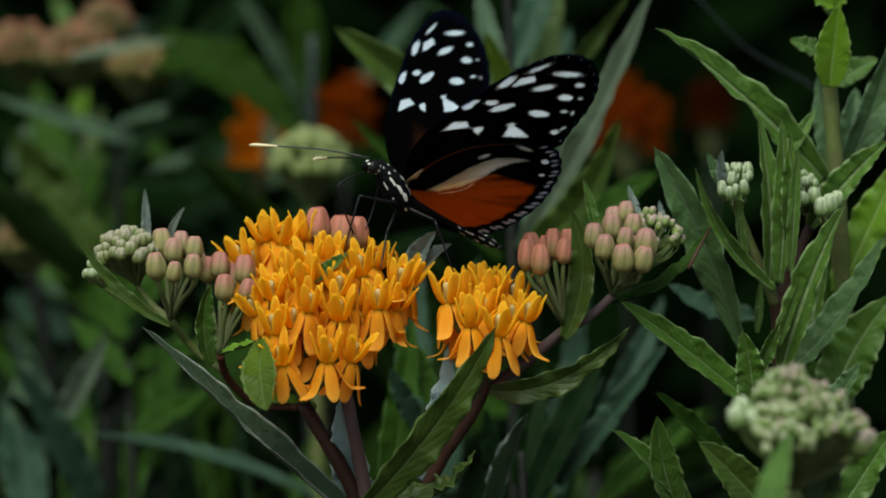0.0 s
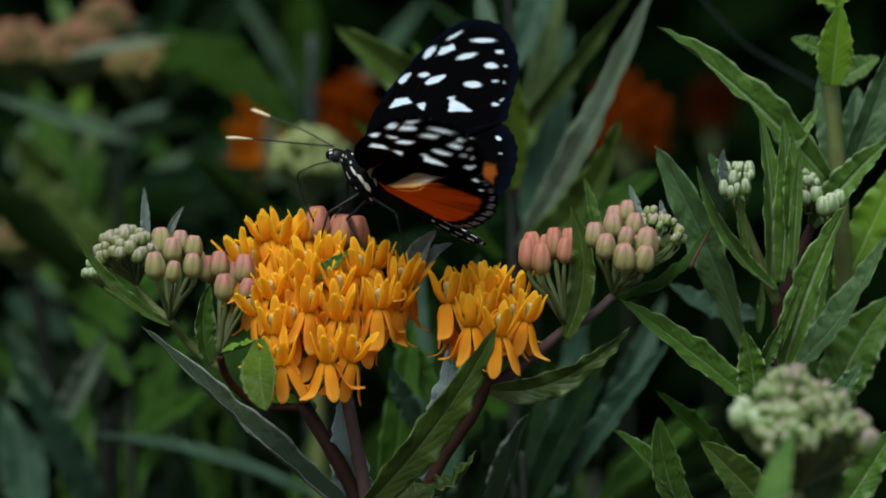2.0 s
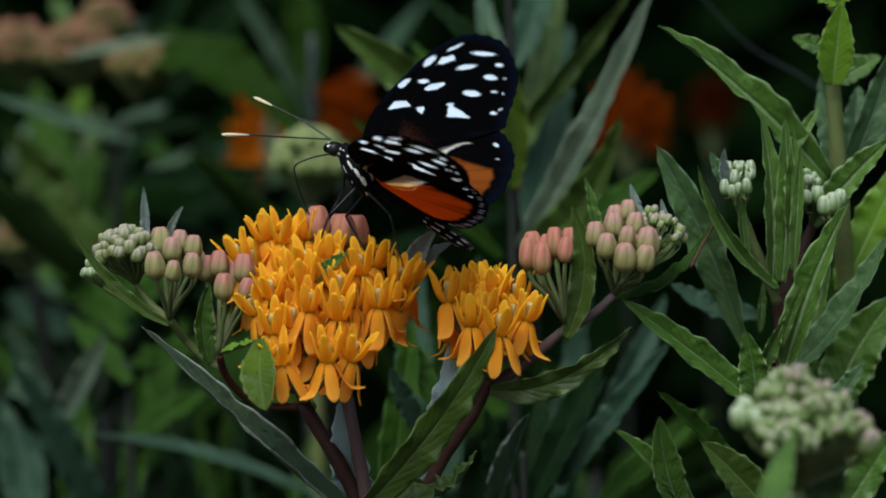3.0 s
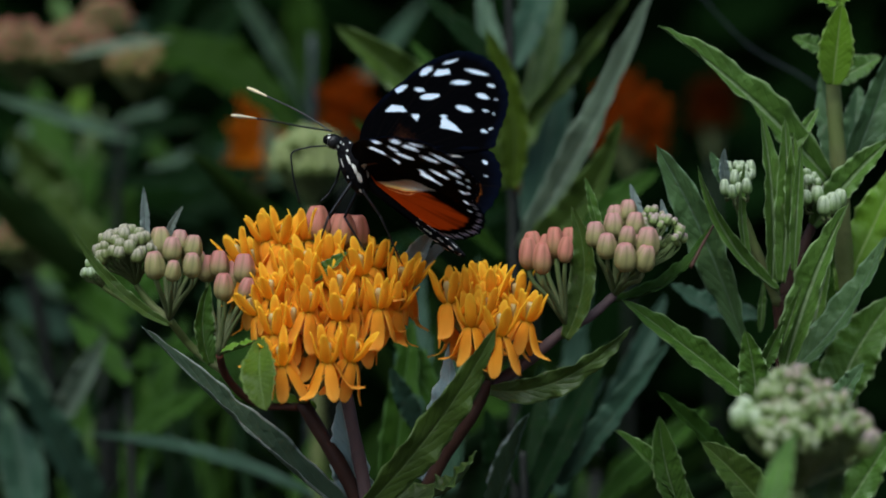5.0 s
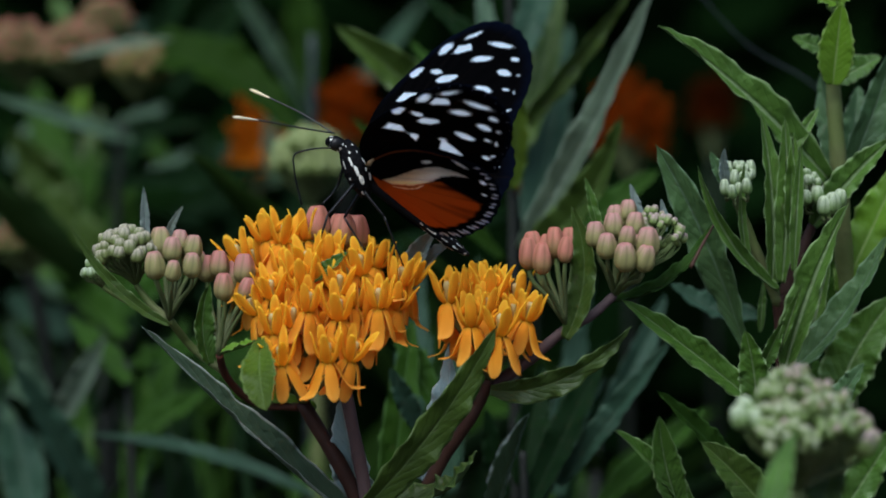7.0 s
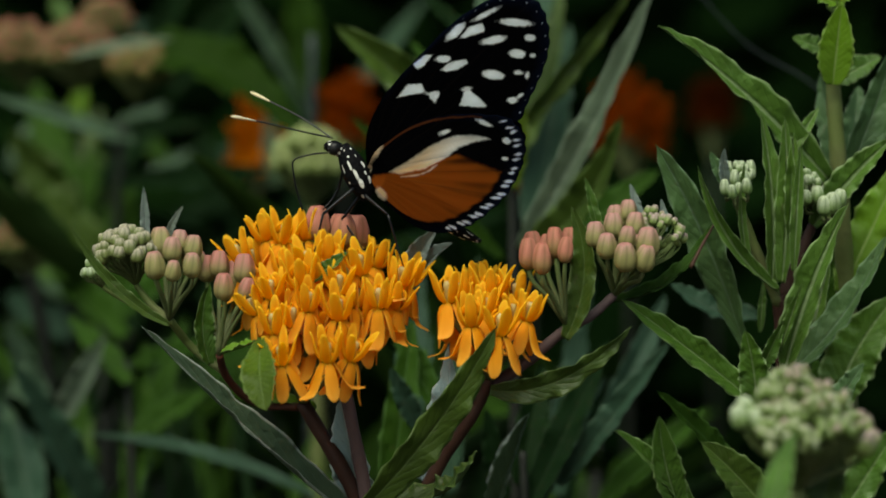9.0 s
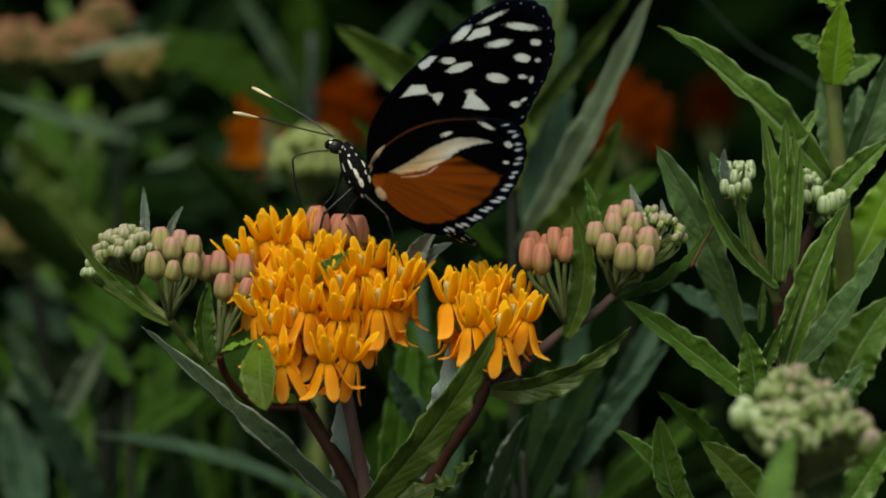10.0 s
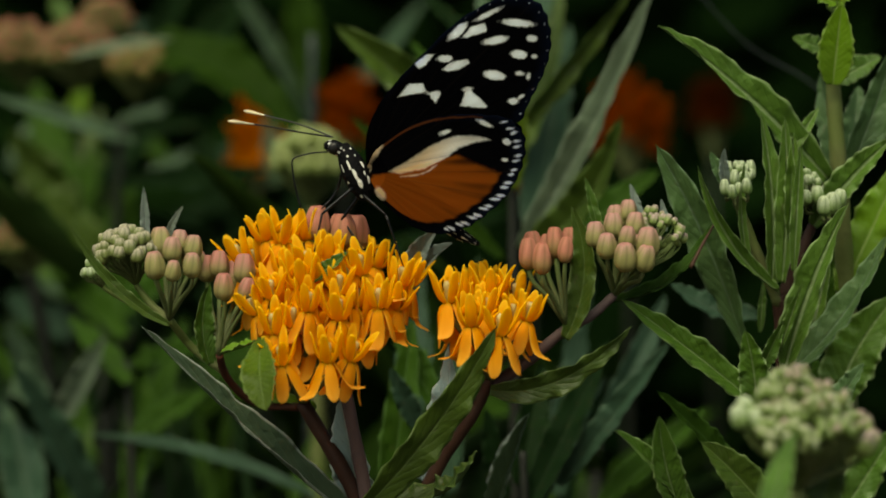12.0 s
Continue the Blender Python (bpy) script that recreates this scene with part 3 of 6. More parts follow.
bloom(weed, HUB_2, [(-0.0376, 0.004, 0.74715, -0.35), (-0.03305, 0.006, 0.75159, -0.3), (-0.02991, 0.002, 0.75095, 0.1), (-0.02574, 0.006, 0.75159, 0.0), (-0.0248, -0.005, 0.74573, -0.1), (-0.02163, 0.0, 0.74674, 0.15), (-0.01486, -0.007, 0.74532, -0.1), (-0.00836, -0.003, 0.743, 0.25), (-0.03149, -0.009, 0.74099, -0.12), (-0.02596, -0.01, 0.74286, -0.15), (-0.01903, -0.01, 0.74183, 0.0), (-0.03506, 0.01, 0.74606, -0.25), (-0.01785, 0.004, 0.74377, 0.05), (-0.01246, 0.004, 0.74651, 0.15), (-0.02867, 0.01, 0.74691, -0.05), (-0.03655, 0.008, 0.74161, -0.4), (-0.0066, 0.003, 0.7430, 0.32), (-0.0293, 0.0, 0.74486, -0.1), (-0.02234, -0.004, 0.74332, 0.05), (-0.02813, 0.01, 0.74957, 0.05)], 8)
bloom(weed, HUB_3, [(0.0011, -0.004, 0.74008, -0.08), (0.00368, 0.001, 0.74022, -0.1), (0.00572, 0.006, 0.74121, 0.0), (0.00756, 0.009, 0.74159, 0.05), (0.00904, 0.001, 0.74064, 0.05), (0.00527, -0.011, 0.73585, -0.05), (0.0135, 0.003, 0.73977, 0.12), (0.01535, -0.008, 0.73682, 0.25), (0.0104, -0.013, 0.73425, 0.05), (0.00753, -0.003, 0.73735, 0.0), (0.01267, -0.002, 0.73629, 0.15), (0.0032, 0.001, 0.73686, -0.12), (0.01013, 0.003, 0.73871, 0.0)], 9)
buds(weed, HUB_2, [(-0.02352, 0.006, 0.75477), (-0.01859, 0.004, 0.75327), (-0.01615, 0.008, 0.75308), (-0.01967, 0.012, 0.75385)], BUD_CORAL, 0.0068, 1.1)
buds(weed, HUB_1, [(-0.02487, -0.013, 0.73640)], BUD_CORAL, 0.0046, 1.2)
buds(weed, HUB_L2, [(-0.0417, 0.002, 0.74716), (-0.04428, 0.006, 0.74629), (-0.04038, -0.006, 0.74303), (-0.03611, -0.006, 0.74261), (-0.03696, 0, 0.74633), (-0.03929, 0.004, 0.74482)], BUD_ROSE, 0.0052, 1.12)
buds(weed, HUB_L1, [(-0.05029, 0, 0.74989), (-0.04655, 0.002, 0.75032), (-0.0462, -0.006, 0.74698), (-0.04959, -0.008, 0.74595), (-0.05323, -0.004, 0.74697), (-0.05271, 0.004, 0.75137), (-0.04863, 0.006, 0.74883), (-0.0553, 0.006, 0.74947), (-0.04598, 0.006, 0.74778), (-0.04922, 0.004, 0.75137)], BUD_BLUSH, 0.0048, 1.15)
stem(weed, [HUB_L1, (-0.0545, 0.005, 0.7395), (-0.0575, 0.006, 0.7432)], 0.0008, 0.0006, STEM_GREEN, "branch")
stem(weed, [HUB_L1, (-0.0580, 0.004, 0.7395), (-0.0636, 0.004, 0.7428)], 0.0005, 0.0004, STEM_GREEN, "branch")
bud_head(weed, (-0.0575, 0.006, 0.7432), (-0.05936, 0.004, 0.74947), 0.0056, 44, BUD_PALE, 0.0025, 5, 0.7, 1.0, 1.15)
bud_head(weed, (-0.0636, 0.004, 0.7428), (-0.06455, 0.003, 0.74568), 0.0026, 12, BUD_WHITE, 0.0018, 6, 0.9)
buds(weed, HUB_R1, [(0.0159, 0, 0.7491), (0.0183, -0.005, 0.7482), (0.0209, 0.002, 0.7512), (0.0227, -0.003, 0.7498), (0.0239, 0.006, 0.7508), (0.0170, 0.006, 0.7499), (0.0195, 0.004, 0.7498)], BUD_CORAL, 0.0060, 0.92, 0.12)
buds(weed, HUB_R2, [(0.02835, 0, 0.75262), (0.03022, -0.005, 0.75052), (0.0318, 0.002, 0.75432), (0.03397, -0.005, 0.75219), (0.03356, -0.007, 0.74844), (0.03778, -0.004, 0.75115), (0.03725, -0.006, 0.74823), (0.03242, 0.006, 0.75583), (0.03475, 0.006, 0.7571), (0.03581, 0.002, 0.75453), (0.03601, -0.002, 0.7501), (0.03285, 0.004, 0.75116)], BUD_BLUSH, 0.0050, 1.2)
bud_head(weed, HUB_R2, (0.04098, 0.004, 0.75201), 0.0043, 30, BUD_MAUVE, 0.0020, 8, 0.9)
bud_head(weed, HUB_R2, (0.03960, 0.008, 0.75560), 0.0026, 14, BUD_MAUVE, 0.0016, 9, 0.7)

leaf(weed, (-0.01521, 0.004, 0.69835), (-0.0549, -0.014, 0.73602), 0.00564, LEAF_RIM, "narrow leaf with a pale downy underside", bend=(0, 0, -0.0012), face=(0.45, -0.6, 0.6), fold=0.4, wave=0.08)
leaf(weed, (-0.01498, -0.006, 0.70172), (0.00984, -0.016, 0.73616), 0.00742, LEAF_OLIVE, bend=(0.0015, 0, -0.001), face=(0.3, -1, -0.3), fold=0.12)
leaf(weed, (0.00877, -0.004, 0.72401), (0.03465, -0.008, 0.73579), 0.0052, LEAF_OLIVE, bend=(0, 0, -0.004), face=(0.1, -1, -0.15), fold=0.25, wave=0.15)
leaf(weed, (-0.0329, -0.018, 0.73396), (-0.0311, -0.034, 0.72139), 0.0064, LEAF_FRESH, bend=(-0.0006, -0.003, 0), face=(-0.2, -1, 0.6), fold=0.2, wave=0.06, blunt=1.25)
leaf(weed, (-0.01477, 0.008, 0.69804), (-0.01905, -0.002, 0.72226), 0.0080, LEAF_SILVER, "grey downy leaf beside the stem", face=(-0.3, -0.8, 0.6), fold=0.2, wave=0.05)
leaf(weed, (-0.00413, 0.006, 0.70667), (0.00136, 0, 0.73267), 0.0057, LEAF_SILVER, "grey downy leaf beside the stem", bend=(0.0015, 0, 0), face=(-0.6, -1, 0.3), fold=0.2, wave=0.1)
leaf(weed, (0.0228, 0.002, 0.73326), (0.02373, 0, 0.75809), 0.0049, LEAF_OLIVE, bend=(0.0030, 0, 0), face=(-0.2, -1, 0.1), fold=0.3)
leaf(weed, (-0.0073, 0.018, 0.7408), (-0.0012, 0.014, 0.7537), 0.0050, LEAF_ASH, "grey downy leaf under the umbel", bend=(-0.0008, 0, 0.0004), face=(-0.5, -1, 0.3), fold=0.3, wave=0.06)
leaf(weed, (-0.0060, 0.016, 0.7438), (0.0018, 0.012, 0.7512), 0.0034, LEAF_ASH, "grey downy leaf under the umbel", bend=(0, 0, 0.0006), face=(0.1, -0.8, 0.8), fold=0.3, wave=0.06)
leaf(weed, (-0.00984, -0.002, 0.70404), (0.00602, -0.008, 0.71296), 0.00647, LEAF_OLIVE, bend=(0.002, 0, -0.003), face=(0, -0.5, 1), fold=0.2, wave=0.12)
leaf(weed, (0.03198, 0.008, 0.74054), (0.05081, 0.014, 0.75461), 0.00362, LEAF_HALF_SHADE, bend=(0.002, 0, -0.003), face=(-0.2, -0.6, 1), fold=0.3)
leaf(weed, (0.02963, 0.01, 0.75224), (0.02675, 0.01, 0.76364), 0.00213, LEAF, face=(0.3, -1, 0), fold=0.3)
leaf(weed, (0.03751, 0.01, 0.75437), (0.03527, 0.01, 0.76236), 0.00192, LEAF_ASH, "small grey bract", face=(0.2, -1, 0), fold=0.2)
leaf(weed, (0.04199, 0.01, 0.7533), (0.04113, 0.01, 0.75948), 0.0016, LEAF_ASH, "small grey bract", face=(0.2, -1, 0), fold=0.2)
leaf(weed, (-0.05037, -0.006, 0.73606), (-0.06827, -0.01, 0.75424), 0.00228, LEAF_OLIVE, bend=(-0.001, 0, -0.002), face=(-0.2, -1, 0.6), fold=0.2)
leaf(weed, (-0.05605, 0.01, 0.75011), (-0.05631, 0.008, 0.76179), 0.00181, LEAF_ASH, "small grey bract", face=(0.2, -1, 0), fold=0.2)
leaf(weed, (-0.05222, 0.01, 0.75096), (-0.04877, 0.008, 0.75818), 0.00149, LEAF_ASH, "small grey bract", bend=(-0.0006, 0, 0), face=(0.2, -1, 0), fold=0.2)
leaf(weed, (-0.04326, 0, 0.72858), (-0.043, -0.004, 0.74384), 0.00398, LEAF, bend=(-0.0014, 0, 0), face=(0.4, -1, 0.1), fold=0.3)
leaf(weed, (-0.04091, -0.004, 0.73111), (-0.03248, -0.01, 0.73355), 0.00271, LEAF_YOUNG, face=(0, -0.6, 1), fold=0.2)
leaf(weed, (-0.0238, 0.008, 0.72036), (-0.03634, 0.004, 0.72264), 0.00381, LEAF_YOUNG, face=(0, -0.6, 1), fold=0.2)
leaf(weed, (-0.02435, -0.006, 0.74417), (-0.0174, -0.009, 0.74948), 0.00270, LEAF, face=(0.2, -1, 0.5), fold=0.2)

# ---- the leafy milkweed in bud beside it ----
leafy = thing("budding_milkweed", (0.085, 0.04, 0.0), "leafy green milkweed with pale unopened buds", "plant")
stem(leafy, [(0.078, 0.05, 0.0), (0.076, 0.05, 0.4), (0.07967, 0.04, 0.69893), (0.07866, 0.035, 0.74348), (0.07701, 0.03, 0.76218), (0.07548, 0.028, 0.78292), (0.07504, 0.028, 0.79168)], 0.0026, 0.0013, STEM_GREEN)
stem(leafy, [(0.070, 0.045, 0.0), (0.068, 0.045, 0.4), (0.067, 0.024, 0.70008), (0.0655, 0.022, 0.72842), (0.06445, 0.02, 0.74146)], 0.0024, 0.0015, STEM_BROWN)
stem(leafy, [(0.06445, 0.02, 0.73929), (0.06049, 0.018, 0.74795), (0.05547, 0.016, 0.76032)], 0.0012, 0.0008, STEM_GREEN, "branch")
stem(leafy, [(0.04626, 0.004, 0.74651), (0.04873, 0.006, 0.75095), (0.05136, 0.01, 0.75501)], 0.0004, 0.0002, STEM_BROWN, "twig", "dry brownish twig")
stem(leafy, [(0.06488, 0.02, 0.74038), (0.06897, 0.022, 0.75011), (0.07243, 0.024, 0.75718)], 0.0013, 0.0008, STEM_BROWN, "branch")
leaf(leafy, (0.07417, 0.024, 0.76338), (0.04048, 0.008, 0.79208), 0.00667, LEAF_PALE, bend=(0.0006, 0, 0.0014), face=(-0.6, -0.8, 0.8), fold=0.35, wave=0.10)
leaf(leafy, (0.05829, 0.024, 0.73053), (0.0403, 0.014, 0.76994), 0.00712, LEAF_BLUE, bend=(0.001, 0, 0.001), face=(-0.6, -0.9, 0.9), fold=0.25, blunt=1.15)
leaf(leafy, (0.07504, 0.024, 0.78165), (0.07634, 0.02, 0.79704), 0.00694, LEAF_YOUNG, face=(-0.1, -1, 0.2), fold=0.3, wave=0.02)
leaf(leafy, (0.07513, 0.034, 0.78872), (0.06818, 0.034, 0.79137), 0.00375, LEAF, face=(0, -1, 0.5), fold=0.2)
leaf(leafy, (0.07688, 0.04, 0.78293), (0.08658, 0.042, 0.78805), 0.00512, LEAF, face=(0, -1, 0.4), fold=0.2)
leaf(leafy, (0.07722, 0.038, 0.76564), (0.07432, 0.04, 0.7846), 0.00444, LEAF_BLUE, face=(-0.5, -1, 0.1), fold=0.3)
leaf(leafy, (0.07811, 0.036, 0.76117), (0.08892, 0.034, 0.79203), 0.00686, LEAF_BLUE, bend=(0.001, 0, 0.001), face=(0.3, -1, 0.2), fold=0.3)
leaf(leafy, (0.08011, 0.044, 0.7613), (0.08304, 0.05, 0.78283), 0.00671, LEAF_BLUE, "narrow leaf with a pale downy underside", face=(0.1, -1, 0.2), fold=0.2)
leaf(leafy, (0.06257, 0.016, 0.74312), (0.05996, 0.012, 0.77629), 0.00429, LEAF_PALE, bend=(0.0012, 0, 0), face=(0.3, -1, 0.1), fold=0.3)
leaf(leafy, (0.06432, 0.014, 0.74368), (0.06437, 0.01, 0.77515), 0.00428, LEAF_PALE, bend=(0.0008, 0, 0), face=(-0.4, -1, 0.1), fold=0.35)
leaf(leafy, (0.06562, 0.012, 0.75224), (0.06618, 0.01, 0.77195), 0.00362, LEAF_PALE, face=(0.3, -1, 0.1), fold=0.35)
leaf(leafy, (0.06639, 0.02, 0.76849), (0.07222, 0.022, 0.77722), 0.0026, LEAF_PALE, face=(0.1, -1, 0.3), fold=0.3)
leaf(leafy, (0.06367, 0.014, 0.74207), (0.04764, 0.004, 0.76553), 0.00276, LEAF_PALE, bend=(-0.0016, 0, -0.0022), face=(-0.6, -0.8, 0.9), fold=0.4)
leaf(leafy, (0.06458, 0.01, 0.72773), (0.07539, 0, 0.7585), 0.00636, LEAF_PALE, bend=(-0.0006, 0, 0.001), face=(-0.4, -1, 0.1), fold=0.35)
leaf(leafy, (0.06569, 0.016, 0.72646), (0.08429, 0.01, 0.7533), 0.00622, LEAF_BLUE, bend=(0.001, 0, -0.002), face=(-0.2, -0.8, 0.7), fold=0.35, wave=0.08)
leaf(leafy, (0.07093, 0.02, 0.75443), (0.08533, 0.014, 0.77101), 0.00561, LEAF_PALE, bend=(0, 0, 0.001), face=(-0.3, -1, 0.3), fold=0.35)
leaf(leafy, (0.07635, 0.03, 0.71939), (0.08842, 0.03, 0.74133), 0.01053, LEAF, bend=(-0.002, 0, 0), face=(-0.2, -1, 0.2), fold=0.2, wave=0.07)
leaf(leafy, (0.07789, 0.034, 0.74128), (0.09002, 0.034, 0.76776), 0.00883, LEAF_YOUNG, face=(-0.2, -1, 0.2), fold=0.2)
leaf(leafy, (0.0774, 0.05, 0.73657), (0.08554, 0.052, 0.75916), 0.0079, LEAF_HALF_SHADE, face=(-0.3, -1, 0.1), fold=0.25)
leaf(leafy, (0.0573, -0.01, 0.72011), (0.0549, -0.014, 0.7354), 0.00577, LEAF, bend=(0.0006, 0, 0), face=(-0.1, -1, 0.1), fold=0.25)
leaf(leafy, (0.05978, 0.01, 0.72666), (0.06399, 0.006, 0.73676), 0.00298, LEAF, face=(0.2, -1, 0.1), fold=0.3)
leaf(leafy, (0.06013, 0.014, 0.72009), (0.03308, -0.002, 0.74068), 0.00593, LEAF, bend=(0, 0, 0.0005), face=(-0.5, -1, 0.8), fold=0.2, wave=0.08)
leaf(leafy, (0.05836, 0.012, 0.74583), (0.05674, 0.008, 0.76658), 0.00171, LEAF_PALE, bend=(-0.0012, 0, 0), face=(0.2, -1, 0.1), fold=0.3)
leaf(leafy, (0.06618, 0.01, 0.74584), (0.06717, 0.006, 0.77023), 0.00234, LEAF_PALE, face=(-0.3, -1, 0.1), fold=0.3)
leaf(leafy, (0.06931, 0.02, 0.72848), (0.07461, 0.024, 0.74902), 0.00325, LEAF_PALE, face=(-0.3, -1, 0.1), fold=0.3)
leaf(leafy, (0.07196, 0.03, 0.72817), (0.0781, 0.03, 0.74133), 0.00219, LEAF_PALE, face=(-0.3, -1, 0.3), fold=0.3)
leaf(leafy, (0.06333, 0.008, 0.73098), (0.06698, 0.002, 0.74379), 0.00191, LEAF_PALE, face=(-0.3, -1, 0.3), fold=0.3)
leaf(leafy, (0.06119, 0.026, 0.73393), (0.06195, 0.026, 0.74444), 0.0016, LEAF_PALE, "small narrow leaf", face=(0, -1, 0), fold=0.2)
leaf(leafy, (0.05392, 0.01, 0.76076), (0.05286, 0.006, 0.76896), 0.00213, LEAF_ASH, bend=(-0.0006, 0, 0), face=(0.2, -1, 0), fold=0.3)
leaf(leafy, (0.05375, 0.016, 0.76193), (0.05074, 0.016, 0.7686), 0.00258, LEAF_BLUE, face=(0.2, -1, 0), fold=0.3)
leaf(leafy, (0.0636, 0.06, 0.73639), (0.04612, 0.064, 0.74321), 0.00560, LEAF_GREY_SHADE, bend=(0, 0, -0.002), face=(-0.1, -0.8, 0.6), fold=0.3)
leaf(leafy, (0.07147, 0.036, 0.71913), (0.07299, 0.04, 0.73008), 0.00487, LEAF_HALF_SHADE, face=(0, -1, 0.2), fold=0.3)
buds(leafy, (0.05569, 0.016, 0.75978), [(0.05302, 0.008, 0.76158), (0.05483, 0.008, 0.76339), (0.05691, 0.01, 0.76311), (0.0553, 0.006, 0.76123), (0.05831, 0.014, 0.76511), (0.05424, 0.014, 0.76404), (0.05643, 0.012, 0.76507), (0.05683, 0.004, 0.76172), (0.05392, 0.002, 0.76064)], BUD_WHITE, 0.0032, 0.75)
bud_head(leafy, (0.05569, 0.016, 0.75978), (0.05536, 0.012, 0.76379), 0.0030, 16, BUD_WHITE, 0.0019, 61, 0.7)
bud_head(leafy, (0.07243, 0.024, 0.75555), (0.06891, 0.018, 0.76279), 0.0028, 14, BUD_WHITE, 0.0018, 62, 0.7)
buds(leafy, (0.07243, 0.024, 0.75555), [(0.06814, 0.018, 0.76197), (0.06987, 0.018, 0.76143), (0.07117, 0.016, 0.76032), (0.06882, 0.014, 0.75975), (0.07225, 0.012, 0.75812), (0.07375, 0.012, 0.75866), (0.07525, 0.014, 0.75954), (0.07114, 0.022, 0.7629), (0.07396, 0.02, 0.76038), (0.07309, 0.024, 0.76153)], BUD_WHITE, 0.0036, 0.95)
leaf(leafy, (0.07613, 0.028, 0.79769), (0.06951, 0.022, 0.80216), 0.00503, LEAF_YOUNG, "pale young leaf at the stem's tip", bend=(-0.0008, 0, -0.0004), face=(0.2, -1, 0.6), fold=0.2)
leaf(leafy, (0.07657, 0.03, 0.79728), (0.08028, 0.026, 0.80192), 0.00395, LEAF_YOUNG, face=(-0.2, -1, 0.6), fold=0.3)
leaf(leafy, (0.07569, 0.03, 0.79596), (0.07438, 0.03, 0.80167), 0.00241, LEAF_PALE, face=(0, -1, 0.3), fold=0.3)
stem(leafy, [(0.09071, 0.15, 0.78097), (0.08429, 0.15, 0.78739), (0.07016, 0.15, 0.79574), (0.05795, 0.15, 0.80821)], 0.00018, 0.00015, STEM_SLATE, "runner", "thin grey arching stalk")
leaf(leafy, (0.04534, -0.014, 0.70281), (0.03087, -0.022, 0.7175), 0.00429, LEAF, bend=(0, 0, 0.0006), face=(-0.3, -0.8, 0.8), fold=0.3, wave=0.03)
leaf(leafy, (0.04315, -0.016, 0.70244), (0.03878, -0.024, 0.72003), 0.0057, LEAF, bend=(-0.0008, 0, 0), face=(0.1, -1, 0.1), fold=0.2, wave=0.025)
leaf(leafy, (0.0565, 0.022, 0.70781), (0.04086, 0.018, 0.72294), 0.00433, LEAF_HALF_SHADE, face=(-0.3, -0.6, 0.8), fold=0.3)
leaf(leafy, (0.06061, -0.01, 0.70046), (0.04674, -0.016, 0.71495), 0.0072, LEAF_OLIVE, bend=(0, 0, 0.001), face=(-0.3, -1, 0.5), fold=0.2, wave=0.03)
leaf(leafy, (0.07081, -0.03, 0.70296), (0.08034, -0.034, 0.7187), 0.0066, LEAF, face=(-0.2, -1, 0.3), fold=0.25)
leaf(leafy, (0.07013, -0.01, 0.71907), (0.07669, -0.014, 0.72934), 0.00412, LEAF_BLUE, face=(-0.2, -1, 0.3), fold=0.25)

# ---- the bud head close to the camera ----
near_plant = thing("bud_stalk", (0.062, -0.100, 0.0), "single milkweed stalk with pale green and mauve buds", "plant")
HUB_N = (0.05691, -0.09, 0.711)
stem(near_plant, [(0.062, -0.100, 0.0), (0.061, -0.096, 0.4), (0.05689, -0.092, 0.69936), HUB_N], 0.0022, 0.0015, STEM_GREEN)
bud_head(near_plant, HUB_N, (0.05762, -0.092, 0.72183), 0.00836, 130, BUD_NEAR, 0.0021, 21, 0.68, 0.9, 1.15)
bud_head(near_plant, HUB_N, (0.05880, -0.093, 0.72220), 0.00850, 34, BUD_MAUVE, 0.0019, 23, 0.74, 0.9, 1.1)
bud_head(near_plant, HUB_N, (0.05543, -0.094, 0.72752), 0.00382, 26, BUD_NEAR, 0.0018, 25, 0.8)
bud_head(near_plant, HUB_N, (0.05640, -0.095, 0.72800), 0.00360, 16, BUD_MAUVE, 0.0017, 27, 0.8)
bud_head(near_plant, HUB_N, (0.05300, -0.094, 0.72600), 0.00300, 14, BUD_NEAR, 0.0018, 28, 0.8)
bud_head(near_plant, HUB_N, (0.04839, -0.094, 0.72283), 0.00200, 4, BUD_WHITE, 0.0040, 22, 0.9)
bud_head(near_plant, HUB_N, (0.06641, -0.088, 0.71908), 0.00255, 6, BUD_MAUVE, 0.0042, 24, 0.9, 1.0, 1.1)
bud_head(near_plant, HUB_N, (0.05465, -0.104, 0.71904), 0.00426, 20, BUD_NEAR, 0.0019, 26, 0.7)
leaf(near_plant, (0.04835, -0.14, 0.70688), (0.05458, -0.112, 0.72193), 0.00466, LEAF, "young pale green leaf", bend=(-0.001, 0, 0), face=(-0.3, -1, 0.6), fold=0.12, wave=0.02)
leaf(near_plant, (0.05984, -0.088, 0.70539), (0.06506, -0.082, 0.71691), 0.00551, LEAF_OLIVE, face=(0, -1, 0.2), fold=0.25)


